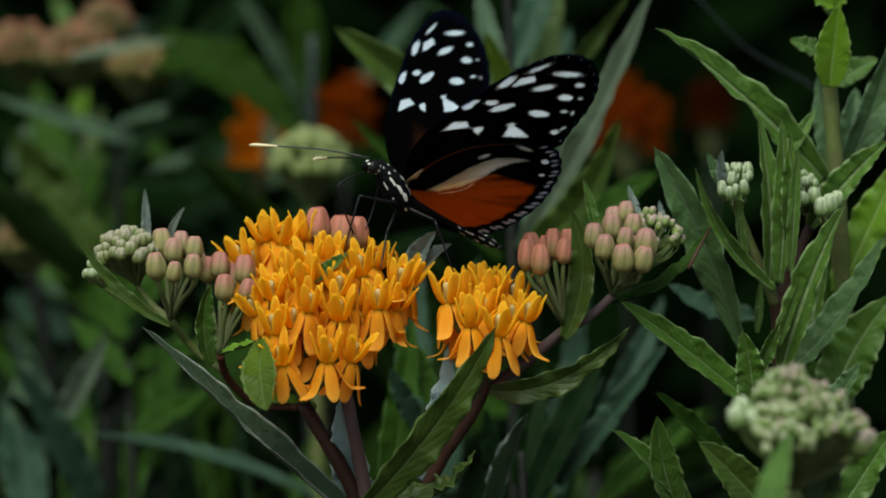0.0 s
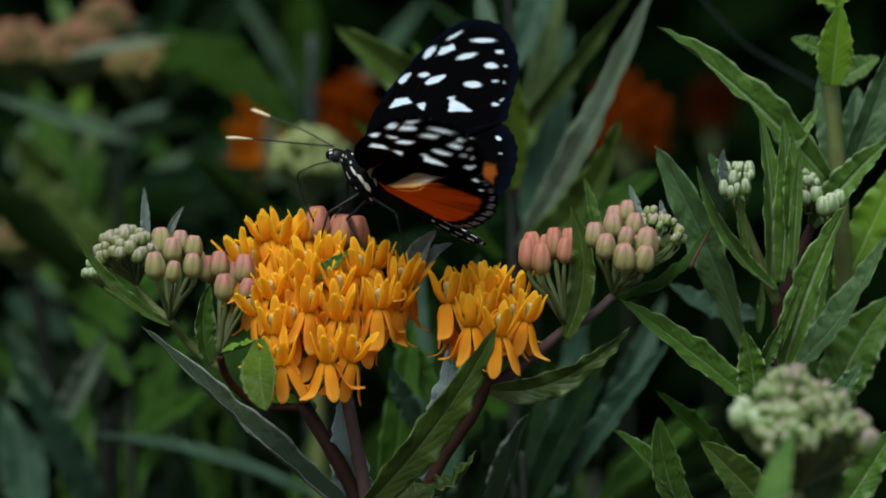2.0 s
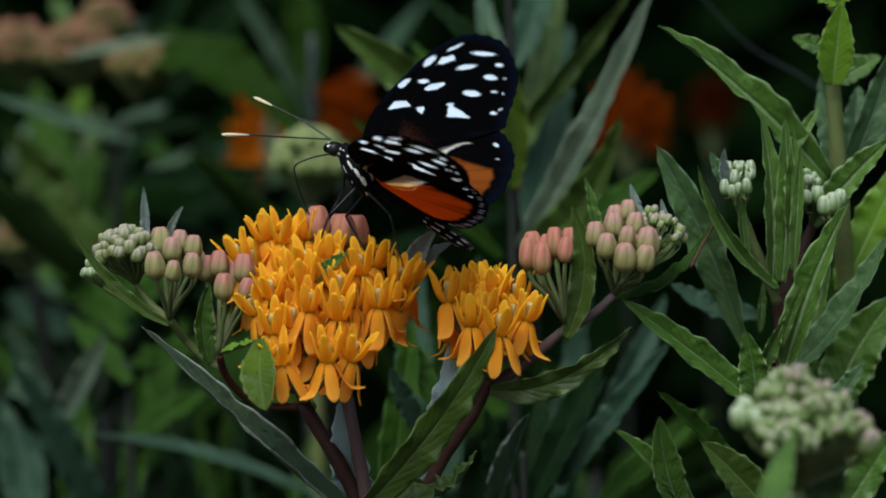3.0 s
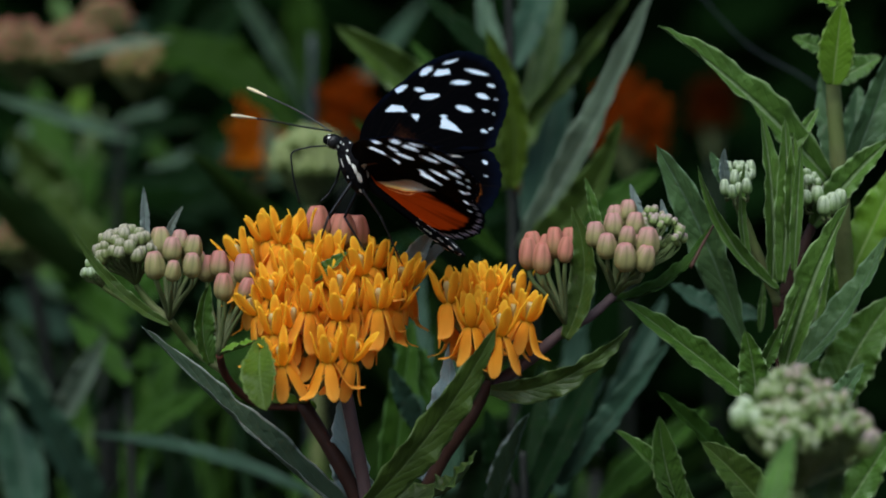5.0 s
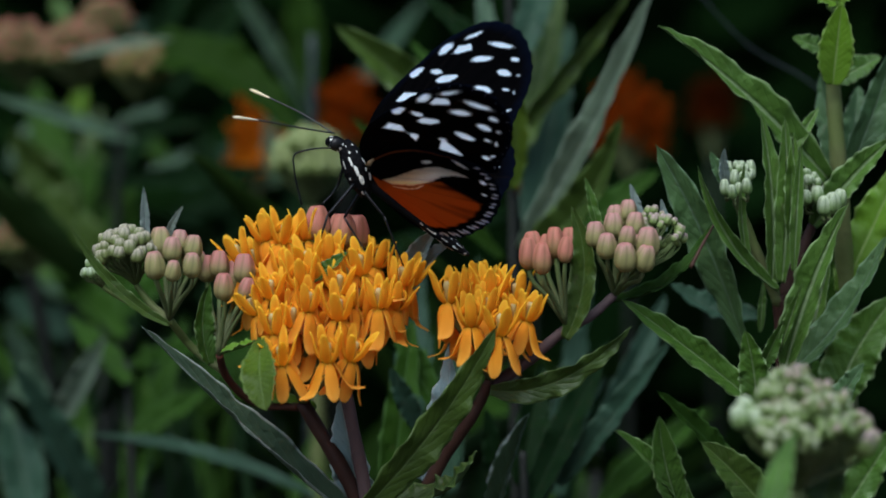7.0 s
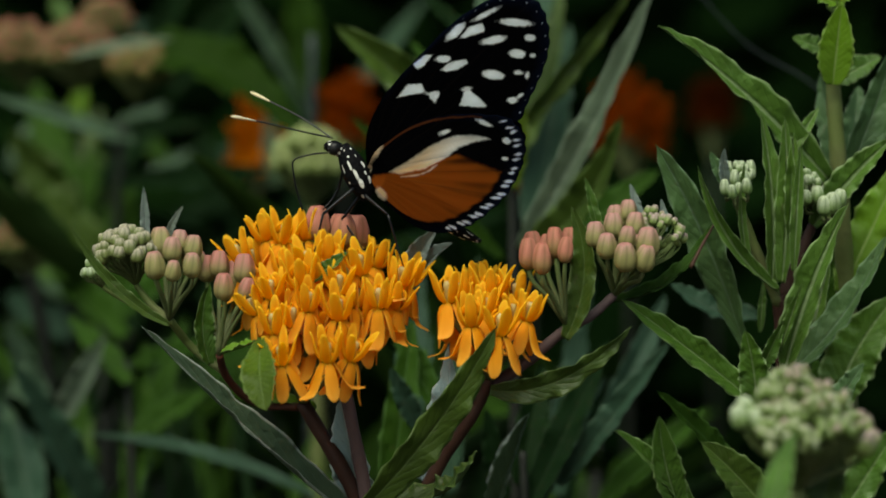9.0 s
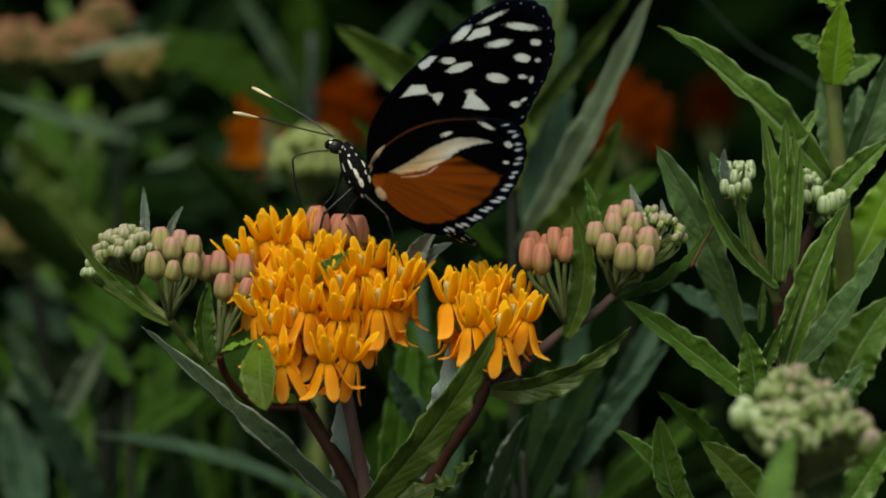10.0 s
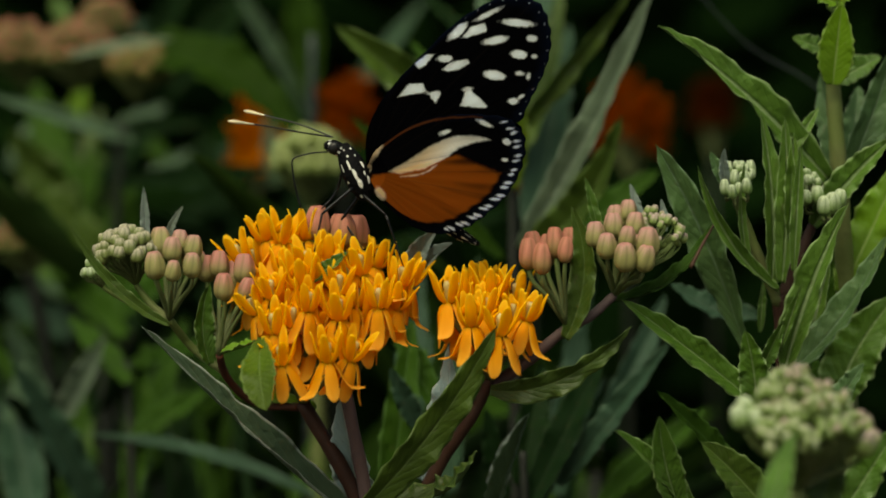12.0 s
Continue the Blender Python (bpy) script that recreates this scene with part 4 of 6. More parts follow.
# ---- soft foliage farther back ----
def far_umbel(plant, hub, centre, radius, kind, seed):
    if kind in ("orange", "amber", "rust"):
        rnd = random.Random(seed)
        pts = []
        for k in range(16):
            a, z = k * 2.4, rnd.uniform(-0.5, 1)
            r = math.sqrt(max(0.05, 1 - z * z))
            pts.append(Vector(centre) + Vector((math.cos(a) * r, math.sin(a) * r, z)) * radius)
        # the rust kind is the orange flower with deep shade coloured in
        hoods, petals, middle = {"orange": (HOODS_RED_SHADE, PETALS_RED_SHADE, HOOD_RED_SHADE), "amber": (HOODS_AMBER, PETALS_AMBER, HOOD_AMBER), "rust": (HOODS_SHADE, PETALS_SHADE, HOOD_SHADE)}[kind]
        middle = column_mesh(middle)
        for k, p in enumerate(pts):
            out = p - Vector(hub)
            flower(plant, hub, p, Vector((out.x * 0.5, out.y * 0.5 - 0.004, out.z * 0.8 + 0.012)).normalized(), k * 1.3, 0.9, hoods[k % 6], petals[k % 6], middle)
    else:
        bud_head(plant, hub, centre, radius, 60, kind, radius * 0.4, seed, 0.85, 1.0, 1.1)


mid = thing("tall_milkweed", (0.01498, 0.12, 0.75), "tall milkweed with a purple stem and long narrow leaves", "plant")
mid.location.z = 0
stem(mid, [(mid.location.x, mid.location.y, 0), (0.01581, 0.118, 0.65628), (0.01535, 0.12, 0.75136), (0.01489, 0.122, 0.77991), (0.01443, 0.124, 0.81233)], 0.0014, 0.0010, STEM_SHADE)
leaf(mid, (0.01494, 0.118, 0.76309), (0.00902, 0.108, 0.79791), 0.00680, LEAF_FRESH, bend=(0.003, 0, 0), face=(-0.2, -1, 0.1), fold=0.25)
leaf(mid, (0.01679, 0.118, 0.75012), (0.04573, 0.096, 0.80774), 0.00656, LEAF_DOWN, "long leaf with a pale downy underside", bend=(0.0012, 0, -0.0018), face=(-0.4, -1, 0.25), fold=0.3)
leaf(mid, (0.01564, 0.122, 0.77495), (0.04117, 0.112, 0.80649), 0.00467, LEAF_OLIVE, face=(0.4, -1, -0.3), fold=0.35)
leaf(mid, (0.01737, 0.116, 0.74889), (0.03763, 0.09, 0.77823), 0.00796, LEAF_OLIVE, bend=(0.003, 0, -0.003), face=(-0.4, -1, 0.2), fold=0.3)
leaf(mid, (0.01443, 0.124, 0.76381), (-0.02371, 0.11, 0.79877), 0.01054, LEAF_OLIVE, bend=(0, 0, 0.002), face=(0.4, -1, 0.2), fold=0.3)
leaf(mid, (0.01454, 0.13, 0.78773), (-0.00619, 0.136, 0.80822), 0.00503, LEAF_FULL_SHADE, face=(0.3, -1, 0.3), fold=0.3)
leaf(mid, (0.01555, 0.15, 0.79125), (0.02646, 0.17, 0.81726), 0.0075, LEAF_GREY_SHADE, face=(0, -1, 0.2), fold=0.3)
leaf(mid, (0.0149, 0.15, 0.77583), (0.00803, 0.17, 0.81331), 0.00591, LEAF_GREY, "long leaf with a pale downy underside", face=(0, -1, 0.1), fold=0.3)
leaf(mid, (0.01385, 0.126, 0.76385), (-0.00767, 0.16, 0.79825), 0.00591, LEAF_HALF_SHADE, face=(0.3, -1, 0.2), fold=0.3)
leaf(mid, (0.01329, 0.13, 0.74762), (-0.02056, 0.13, 0.77958), 0.00451, LEAF_HALF_SHADE, face=(0.3, -1, 0.2), fold=0.3)
leaf(mid, (0.02004, 0.15, 0.7527), (0.03045, 0.19, 0.80404), 0.0100, LEAF_GREY_SHADE, face=(-0.2, -1, 0.1), fold=0.3)
leaf(mid, (0.0194, 0.15, 0.77326), (0.0281, 0.18, 0.8114), 0.0070, LEAF_OLIVE, face=(-0.3, -1, 0.2), fold=0.3)
leaf(mid, (0.01853, 0.14, 0.74505), (0.0496, 0.15, 0.76812), 0.00888, LEAF_HALF_SHADE, face=(-0.2, -0.8, 0.5), fold=0.3)

far_a = thing("orange_milkweed", (0.05653, 0.42, 0.75), "milkweed with orange flowers, soft in the distance", "flowering plant", "distant milkweeds")
far_a.location.z = 0
stem(far_a, [tuple(far_a.location), (0.05567, 0.42, 0.67162), (0.05653, 0.42, 0.77066)], 0.0014, 0.001, STEM_SHADE)
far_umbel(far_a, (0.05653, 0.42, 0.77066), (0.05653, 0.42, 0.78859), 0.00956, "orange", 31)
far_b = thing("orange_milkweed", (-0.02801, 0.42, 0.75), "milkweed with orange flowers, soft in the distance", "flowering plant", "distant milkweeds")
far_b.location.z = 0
stem(far_b, [tuple(far_b.location), (-0.03313, 0.42, 0.67162), (-0.02937, 0.42, 0.77579)], 0.0014, 0.001, STEM_SHADE)
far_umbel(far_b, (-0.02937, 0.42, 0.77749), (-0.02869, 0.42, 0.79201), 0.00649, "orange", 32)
far_g = thing("orange_milkweed", (0.0966, 0.62, 0), "milkweed with small orange flowers deep in the bed, coloured dark for shade", "flowering plant", "distant milkweeds")
stem(far_g, [(0.0966, 0.62, 0), (0.09860, 0.62, 0.5), (0.0966, 0.62, 0.78073)], 0.0014, 0.001, STEM_SHADE)
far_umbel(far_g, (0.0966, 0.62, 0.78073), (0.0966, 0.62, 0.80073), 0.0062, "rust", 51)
far_h = thing("orange_milkweed", (0.02632, 0.4, 0), "milkweed with small orange flowers deep in the bed, coloured dark for shade", "flowering plant", "distant milkweeds")
stem(far_h, [(0.02632, 0.4, 0), (0.02832, 0.4, 0.5), (0.02632, 0.4, 0.76298)], 0.0014, 0.001, STEM_SHADE)
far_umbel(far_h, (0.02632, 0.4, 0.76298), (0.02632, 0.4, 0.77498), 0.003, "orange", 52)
far_c = thing("orange_milkweed", (-0.05515, 0.4, 0.75), "milkweed with amber flowers, soft in the distance", "flowering plant", "distant milkweeds")
far_c.location.z = 0
stem(far_c, [tuple(far_c.location), (-0.05264, 0.4, 0.67305), (-0.05499, 0.4, 0.76526)], 0.0012, 0.001, STEM_SHADE)
far_umbel(far_c, (-0.05499, 0.4, 0.76526), (-0.05566, 0.4, 0.7795), 0.0057, "amber", 33)
far_umbel(far_c, (-0.05499, 0.4, 0.76861), (-0.05398, 0.4, 0.78789), 0.00436, "amber", 43)
far_d = thing("pale_milkweed", (-0.033, 0.23, 0.75), "milkweed with a pale green bud umbel", "plant", "distant milkweeds")
far_d.location.z = 0
stem(far_d, [tuple(far_d.location), (-0.03088, 0.23, 0.68527), (-0.03272, 0.23, 0.76001)], 0.0025, 0.0016, STEM_GREEN)
far_umbel(far_d, (-0.03272, 0.23, 0.76001), (-0.033, 0.23, 0.77129), 0.00931, BUD_GREEN, 34)
far_e = thing("pale_milkweed", (-0.08268, 0.3, 0.75), "milkweed with blushing bud umbels", "plant", "distant milkweeds")
far_e.location.z = 0
stem(far_e, [tuple(far_e.location), (-0.08876, 0.3, 0.68024), (-0.088, 0.3, 0.75319), (-0.08648, 0.3, 0.78359)], 0.0016, 0.0012, STEM_SHADE)
far_umbel(far_e, (-0.08298, 0.3, 0.78967), (-0.08192, 0.3, 0.79879), 0.0080, BUD_OLIVE, 35)
far_umbel(far_e, (-0.09919, 0.31, 0.79315), (-0.09888, 0.31, 0.80313), 0.00952, BUD_RUST, 36)
far_umbel(far_e, (-0.11578, 0.33, 0.79403), (-0.11735, 0.33, 0.80421), 0.0094, BUD_RUST, 37)
far_umbel(far_e, (-0.09479, 0.34, 0.80396), (-0.094, 0.34, 0.81346), 0.00728, BUD_RUST, 38)
leaf(far_e, (-0.08496, 0.3, 0.80183), (-0.03811, 0.28, 0.77917), 0.01655, LEAF_SHADE, bend=(0.003, 0, 0.0068), face=(0.1, -0.8, 0.7), fold=0.25)
leaf(far_e, (-0.0978, 0.27, 0.80022), (-0.06952, 0.27, 0.80494), 0.00353, LEAF_DOWN, face=(0, -0.8, 0.7), fold=0.3)
leaf(far_e, (-0.11203, 0.42, 0.78689), (-0.10861, 0.42, 0.79969), 0.00581, LEAF_YOUNG, face=(0.1, -0.8, 0.6), fold=0.3)
leaf(far_e, (-0.05793, 0.36, 0.82197), (-0.03845, 0.37, 0.78634), 0.00484, LEAF_GREY, bend=(0.0012, 0, 0.001), face=(-0.3, -0.8, 0.5), fold=0.3)
leaf(far_e, (-0.04621, 0.34, 0.77389), (-0.04811, 0.34, 0.78466), 0.00285, LEAF_DOWN, face=(0.1, -0.8, 0.6), fold=0.3)
leaf(far_e, (-0.08268, 0.3, 0.77903), (-0.12244, 0.29, 0.79151), 0.00456, LEAF_GREY, face=(0, -1, 0.5), fold=0.3)
leaf(far_e, (-0.08915, 0.33, 0.78306), (-0.06486, 0.33, 0.78541), 0.00533, LEAF_FULL_SHADE, face=(0.1, -1, 0.4), fold=0.3)
leaf(far_e, (-0.088, 0.3, 0.76687), (-0.04525, 0.28, 0.77099), 0.0060, LEAF_FULL_SHADE, face=(0, -1, 0.5), fold=0.3)
far_f = thing("pale_milkweed", (-0.10113, 0.26, 0.75), "milkweed with a dark stem and a faded pink umbel", "plant", "distant milkweeds")
far_f.location.z = 0
stem(far_f, [tuple(far_f.location), (-0.1004, 0.26, 0.65397), (-0.1004, 0.26, 0.70352), (-0.10404, 0.26, 0.73266), (-0.10696, 0.26, 0.74432)], 0.0024, 0.0016, STEM_SHADE)
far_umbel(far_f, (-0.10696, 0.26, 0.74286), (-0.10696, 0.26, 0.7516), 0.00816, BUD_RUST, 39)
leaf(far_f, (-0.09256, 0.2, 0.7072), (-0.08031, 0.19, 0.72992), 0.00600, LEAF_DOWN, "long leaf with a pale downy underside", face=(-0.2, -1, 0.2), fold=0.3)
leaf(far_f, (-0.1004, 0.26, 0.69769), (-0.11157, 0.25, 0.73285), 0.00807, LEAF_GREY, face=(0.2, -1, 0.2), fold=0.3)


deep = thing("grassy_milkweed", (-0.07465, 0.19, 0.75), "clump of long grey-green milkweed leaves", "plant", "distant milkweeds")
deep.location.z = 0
stem(deep, [tuple(deep.location), (-0.07196, 0.19, 0.63425), (-0.07398, 0.19, 0.68815), (-0.07577, 0.195, 0.72303)], 0.0018, 0.0009, STEM_SHADE)
leaf(deep, (-0.02878, 0.15, 0.69359), (-0.08345, 0.17, 0.7067), 0.0034, LEAF_GREY_SHADE, face=(0, -0.8, 0.7), fold=0.3, bend=(0, 0, 0.003))
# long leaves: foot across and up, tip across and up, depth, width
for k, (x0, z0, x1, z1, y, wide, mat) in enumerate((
        (-0.0675, 0.6803, -0.0744, 0.7288, 0.2200, 0.0036, LEAF_FULL_SHADE), (-0.0647, 0.6787, -0.0632, 0.7327, 0.2400, 0.0031, LEAF_FULL_SHADE), (-0.0568, 0.6811, -0.0640, 0.7191, 0.2100, 0.0028, LEAF_HALF_SHADE),
        (-0.0542, 0.6795, -0.0519, 0.7213, 0.2300, 0.0037, LEAF_SHADE), (-0.0469, 0.6818, -0.0535, 0.7139, 0.2000, 0.0025, LEAF_FULL_SHADE), (-0.0717, 0.6803, -0.0787, 0.7159, 0.2200, 0.0025, LEAF_FULL_SHADE),
        (-0.0612, 0.6795, -0.0698, 0.7098, 0.2300, 0.0034, LEAF_FULL_SHADE), (-0.0113, 0.6826, -0.0058, 0.7281, 0.1900, 0.0030, LEAF_HALF_SHADE), (-0.0077, 0.6834, -0.0109, 0.7229, 0.1800, 0.0027, LEAF_SHADE),
        (-0.0356, 0.6826, -0.0309, 0.7060, 0.1900, 0.0027, LEAF_HALF_SHADE), (0.0234, 0.6834, 0.0281, 0.7229, 0.1800, 0.0029, LEAF_HALF_SHADE), (0.0297, 0.6842, 0.0350, 0.7151, 0.1700, 0.0024, LEAF_FULL_SHADE),
        (-0.0120, 0.6950, -0.0052, 0.7480, 0.1300, 0.0070, LEAF_GREY_SHADE), (0.0020, 0.6950, 0.0085, 0.7490, 0.1400, 0.0062, LEAF_GREY_SHADE), (-0.0040, 0.6900, 0.0035, 0.7420, 0.1500, 0.0060, LEAF_GREY_SHADE),
        (0.0260, 0.6950, 0.0345, 0.7440, 0.1300, 0.0065, LEAF_GREY_SHADE), (0.0330, 0.7100, 0.0500, 0.7400, 0.1200, 0.0058, LEAF_GREY_SHADE))):
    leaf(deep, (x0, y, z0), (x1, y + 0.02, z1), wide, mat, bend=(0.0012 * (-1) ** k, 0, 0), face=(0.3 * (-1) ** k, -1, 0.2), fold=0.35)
leaf(deep, (-0.07465, 0.19, 0.68815), (-0.07211, 0.2, 0.72833), 0.00674, LEAF_HALF_SHADE, face=(0.1, -1, 0.3), fold=0.3)
leaf(deep, (-0.07533, 0.19, 0.68815), (-0.06402, 0.23, 0.73322), 0.00627, LEAF_HALF_SHADE, face=(-0.2, -1, 0.3), fold=0.3)
leaf(deep, (-0.08234, 0.2, 0.6847), (-0.10176, 0.18, 0.7235), 0.00943, LEAF_GREY_SHADE, face=(0.3, -1, 0.4), fold=0.3)
leaf(deep, (-0.09052, 0.2, 0.68334), (-0.08841, 0.22, 0.71528), 0.00736, LEAF_HALF_SHADE, face=(0.1, -1, 0.3), fold=0.3)
leaf(deep, (-0.09983, 0.21, 0.68257), (-0.10915, 0.23, 0.71489), 0.0110, LEAF_GREY_SHADE, face=(0.1, -1, 0.3), fold=0.3)
leaf(deep, (-0.07533, 0.19, 0.71779), (-0.09156, 0.21, 0.73359), 0.00682, LEAF_HALF_SHADE, face=(0.3, -0.8, 0.6), fold=0.3)
leaf(deep, (-0.07509, 0.195, 0.72167), (-0.05133, 0.23, 0.72758), 0.00634, LEAF_HALF_SHADE, face=(0, -0.8, 0.6), fold=0.3)
leaf(deep, (-0.07398, 0.19, 0.70432), (-0.05644, 0.2, 0.71606), 0.00678, LEAF_HALF_SHADE, face=(-0.2, -0.8, 0.6), fold=0.3)
leaf(deep, (-0.07953, 0.23, 0.73322), (-0.06616, 0.26, 0.74577), 0.00856, LEAF_HALF_SHADE, face=(-0.1, -0.8, 0.6), fold=0.3)
leaf(deep, (-0.08024, 0.23, 0.72758), (-0.10113, 0.26, 0.74577), 0.00998, LEAF_HALF_SHADE, face=(0.2, -0.8, 0.6), fold=0.3)
leaf(deep, (-0.10543, 0.22, 0.6846), (-0.10464, 0.23, 0.72264), 0.00892, LEAF_GREY, face=(0.1, -1, 0.3), fold=0.3)
leaf(deep, (-0.08915, 0.2, 0.68675), (-0.08521, 0.21, 0.70946), 0.00300, LEAF, face=(-0.1, -1, 0.3), fold=0.3)
leaf(deep, (-0.07579, 0.2, 0.68675), (-0.0706, 0.21, 0.70119), 0.00245, LEAF_GREY, face=(-0.1, -1, 0.3), fold=0.3)
leaf(deep, (-0.10084, 0.26, 0.721), (-0.1055, 0.26, 0.73266), 0.00291, LEAF_OLIVE, face=(0.1, -1, 0.3), fold=0.3)

back = thing("leafy_clump", (-0.10923, 0.38, 0.75), "clump of soft green milkweed leaves far back", "plant", "distant milkweeds")
back.location.z = 0
stem(back, [(-0.03587, 0.3, 0.68024), (-0.03556, 0.3, 0.75319), (-0.03526, 0.3, 0.8079)], 0.0014, 0.0010, STEM_SLATE)
stem(back, [tuple(back.location), (-0.11088, 0.38, 0.62514), (-0.10923, 0.38, 0.70739), (-0.10861, 0.39, 0.76843)], 0.002, 0.001, STEM_SHADE)
leaf(back, (-0.1081, 0.385, 0.75347), (-0.12449, 0.37, 0.78438), 0.01481, LEAF_OLIVE, face=(0.2, -1, 0.5), fold=0.25)
leaf(back, (-0.1081, 0.385, 0.75017), (-0.10293, 0.4, 0.78202), 0.0085, LEAF_HALF_SHADE, face=(-0.1, -1, 0.4), fold=0.25)
leaf(back, (-0.1081, 0.385, 0.74355), (-0.08611, 0.4, 0.77361), 0.0062, LEAF_HALF_SHADE, face=(-0.2, -0.9, 0.6), fold=0.3)
leaf(back, (-0.10841, 0.38, 0.737), (-0.13226, 0.38, 0.75674), 0.01316, LEAF_GREY, face=(0.2, -0.9, 0.6), fold=0.25)
leaf(back, (-0.10944, 0.39, 0.76013), (-0.12364, 0.42, 0.8014), 0.01173, LEAF_HALF_SHADE, face=(0.1, -1, 0.4), fold=0.25)
leaf(back, (-0.10861, 0.39, 0.76013), (-0.08265, 0.42, 0.79116), 0.0075, LEAF_FULL_SHADE, face=(-0.2, -0.9, 0.5), fold=0.25)
leaf(back, (-0.10759, 0.38, 0.73042), (-0.0754, 0.39, 0.73688), 0.0060, LEAF_FULL_SHADE, face=(-0.1, -0.8, 0.7), fold=0.25)
leaf(back, (-0.10923, 0.38, 0.72384), (-0.12733, 0.38, 0.737), 0.01157, LEAF_GREY_SHADE, face=(0.1, -0.8, 0.7), fold=0.25)
leaf(back, (-0.06273, 0.43, 0.75362), (-0.07547, 0.44, 0.78669), 0.01034, LEAF_FULL_SHADE, face=(0.1, -1, 0.4), fold=0.25)
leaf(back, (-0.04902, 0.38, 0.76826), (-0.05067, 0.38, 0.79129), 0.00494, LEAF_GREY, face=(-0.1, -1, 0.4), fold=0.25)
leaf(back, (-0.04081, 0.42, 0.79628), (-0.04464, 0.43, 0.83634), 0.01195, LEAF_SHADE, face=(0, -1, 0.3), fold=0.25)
leaf(back, (-0.03142, 0.42, 0.79116), (-0.00417, 0.44, 0.82843), 0.00586, LEAF_GREY_SHADE, face=(-0.1, -1, 0.4), fold=0.25)
leaf(back, (-0.08127, 0.38, 0.79458), (-0.05215, 0.39, 0.82988), 0.0110, LEAF_FULL_SHADE, face=(0.1, -0.9, 0.5), fold=0.25)
leaf(back, (-0.08701, 0.37, 0.80067), (-0.07235, 0.37, 0.83326), 0.0080, LEAF_FULL_SHADE, face=(0.2, -0.9, 0.5), fold=0.25)
leaf(back, (-0.10403, 0.33, 0.80186), (-0.07113, 0.33, 0.81032), 0.00407, LEAF_GREY_SHADE, face=(0, -0.8, 0.7), fold=0.25)
leaf(back, (-0.06605, 0.4, 0.76861), (-0.05264, 0.4, 0.7904), 0.0060, LEAF_FULL_SHADE, face=(0, -0.8, 0.7), fold=0.25)
leaf(back, (-0.09028, 0.3, 0.74559), (-0.11341, 0.29, 0.77271), 0.01064, LEAF_OLIVE, face=(0.2, -0.8, 0.7), fold=0.25)
leaf(back, (-0.10873, 0.33, 0.74076), (-0.12597, 0.33, 0.76739), 0.01097, LEAF, face=(0.2, -0.8, 0.7), fold=0.25)
leaf(back, (-0.08265, 0.42, 0.757), (-0.06273, 0.43, 0.76741), 0.0075, LEAF_FULL_SHADE, face=(0, -0.8, 0.7), fold=0.25)
leaf(back, (-0.10144, 0.42, 0.78262), (-0.08341, 0.43, 0.79412), 0.00581, LEAF_GREY, face=(-0.2, -0.9, 0.5), fold=0.3)
leaf(back, (-0.08493, 0.45, 0.7765), (-0.10073, 0.46, 0.79267), 0.00526, LEAF_HALF_SHADE, face=(-0.2, -0.9, 0.5), fold=0.3)
leaf(back, (-0.08037, 0.46, 0.76965), (-0.06501, 0.47, 0.78322), 0.00637, LEAF_GREY_SHADE, face=(-0.1, -0.9, 0.5), fold=0.3)
leaf(back, (-0.08952, 0.4, 0.76861), (-0.07428, 0.41, 0.77978), 0.00469, LEAF_GREY, face=(-0.2, -0.9, 0.5), fold=0.3)
leaf(back, (-0.11026, 0.44, 0.77452), (-0.10598, 0.45, 0.79404), 0.00522, LEAF_OLIVE, face=(-0.3, -0.9, 0.5), fold=0.3)
leaf(back, (-0.09706, 0.4, 0.75855), (-0.10474, 0.41, 0.78063), 0.00570, LEAF_OLIVE, face=(-0.1, -0.9, 0.5), fold=0.3)
leaf(back, (-0.06558, 0.48, 0.7682), (-0.07978, 0.49, 0.78653), 0.00468, LEAF_HALF_SHADE, face=(0.3, -0.9, 0.5), fold=0.3)
leaf(back, (-0.11852, 0.42, 0.76725), (-0.12477, 0.43, 0.78981), 0.00512, LEAF_OLIVE, face=(0.2, -0.9, 0.5), fold=0.3)
leaf(back, (-0.11339, 0.42, 0.81506), (-0.11874, 0.43, 0.82772), 0.00444, LEAF, face=(0.2, -0.9, 0.5), fold=0.3)
leaf(back, (-0.12808, 0.4, 0.77364), (-0.12335, 0.41, 0.78824), 0.00503, LEAF_GREY, face=(-0.2, -0.9, 0.5), fold=0.3)
leaf(back, (-0.08872, 0.5, 0.80884), (-0.06729, 0.51, 0.82783), 0.00733, LEAF_GREY_SHADE, face=(0.0, -0.9, 0.5), fold=0.3)
leaf(back, (-0.10693, 0.46, 0.82099), (-0.08109, 0.47, 0.81626), 0.00531, LEAF_GREY_SHADE, face=(-0.1, -0.9, 0.5), fold=0.3)

low = thing("low_milkweed", (0.02041, 0.07, 0.75), "low milkweed with broad grey-green leaves", "plant", "distant milkweeds")
low.location.z = 0
stem(low, [tuple(low.location), (0.01925, 0.07, 0.65039), (0.01693, 0.07, 0.69677), (0.01639, 0.072, 0.70826)], 0.0014, 0.0008, STEM_SHADE)
leaf(low, (0.00935, 0.024, 0.6979), (0.01623, 0.016, 0.71839), 0.00433, LEAF_GREY, "pale grey-green leaf seen edge on", face=(-0.6, -1, 0.2), fold=0.5)
leaf(low, (0.01751, 0.07, 0.69677), (0.03525, 0.09, 0.73106), 0.00705, LEAF_FULL_SHADE, face=(-0.2, -1, 0.3), fold=0.25)
leaf(low, (0.02421, 0.08, 0.70076), (0.04746, 0.076, 0.73141), 0.00516, LEAF_GREY_SHADE, face=(-0.3, -1, 0.4), fold=0.3)
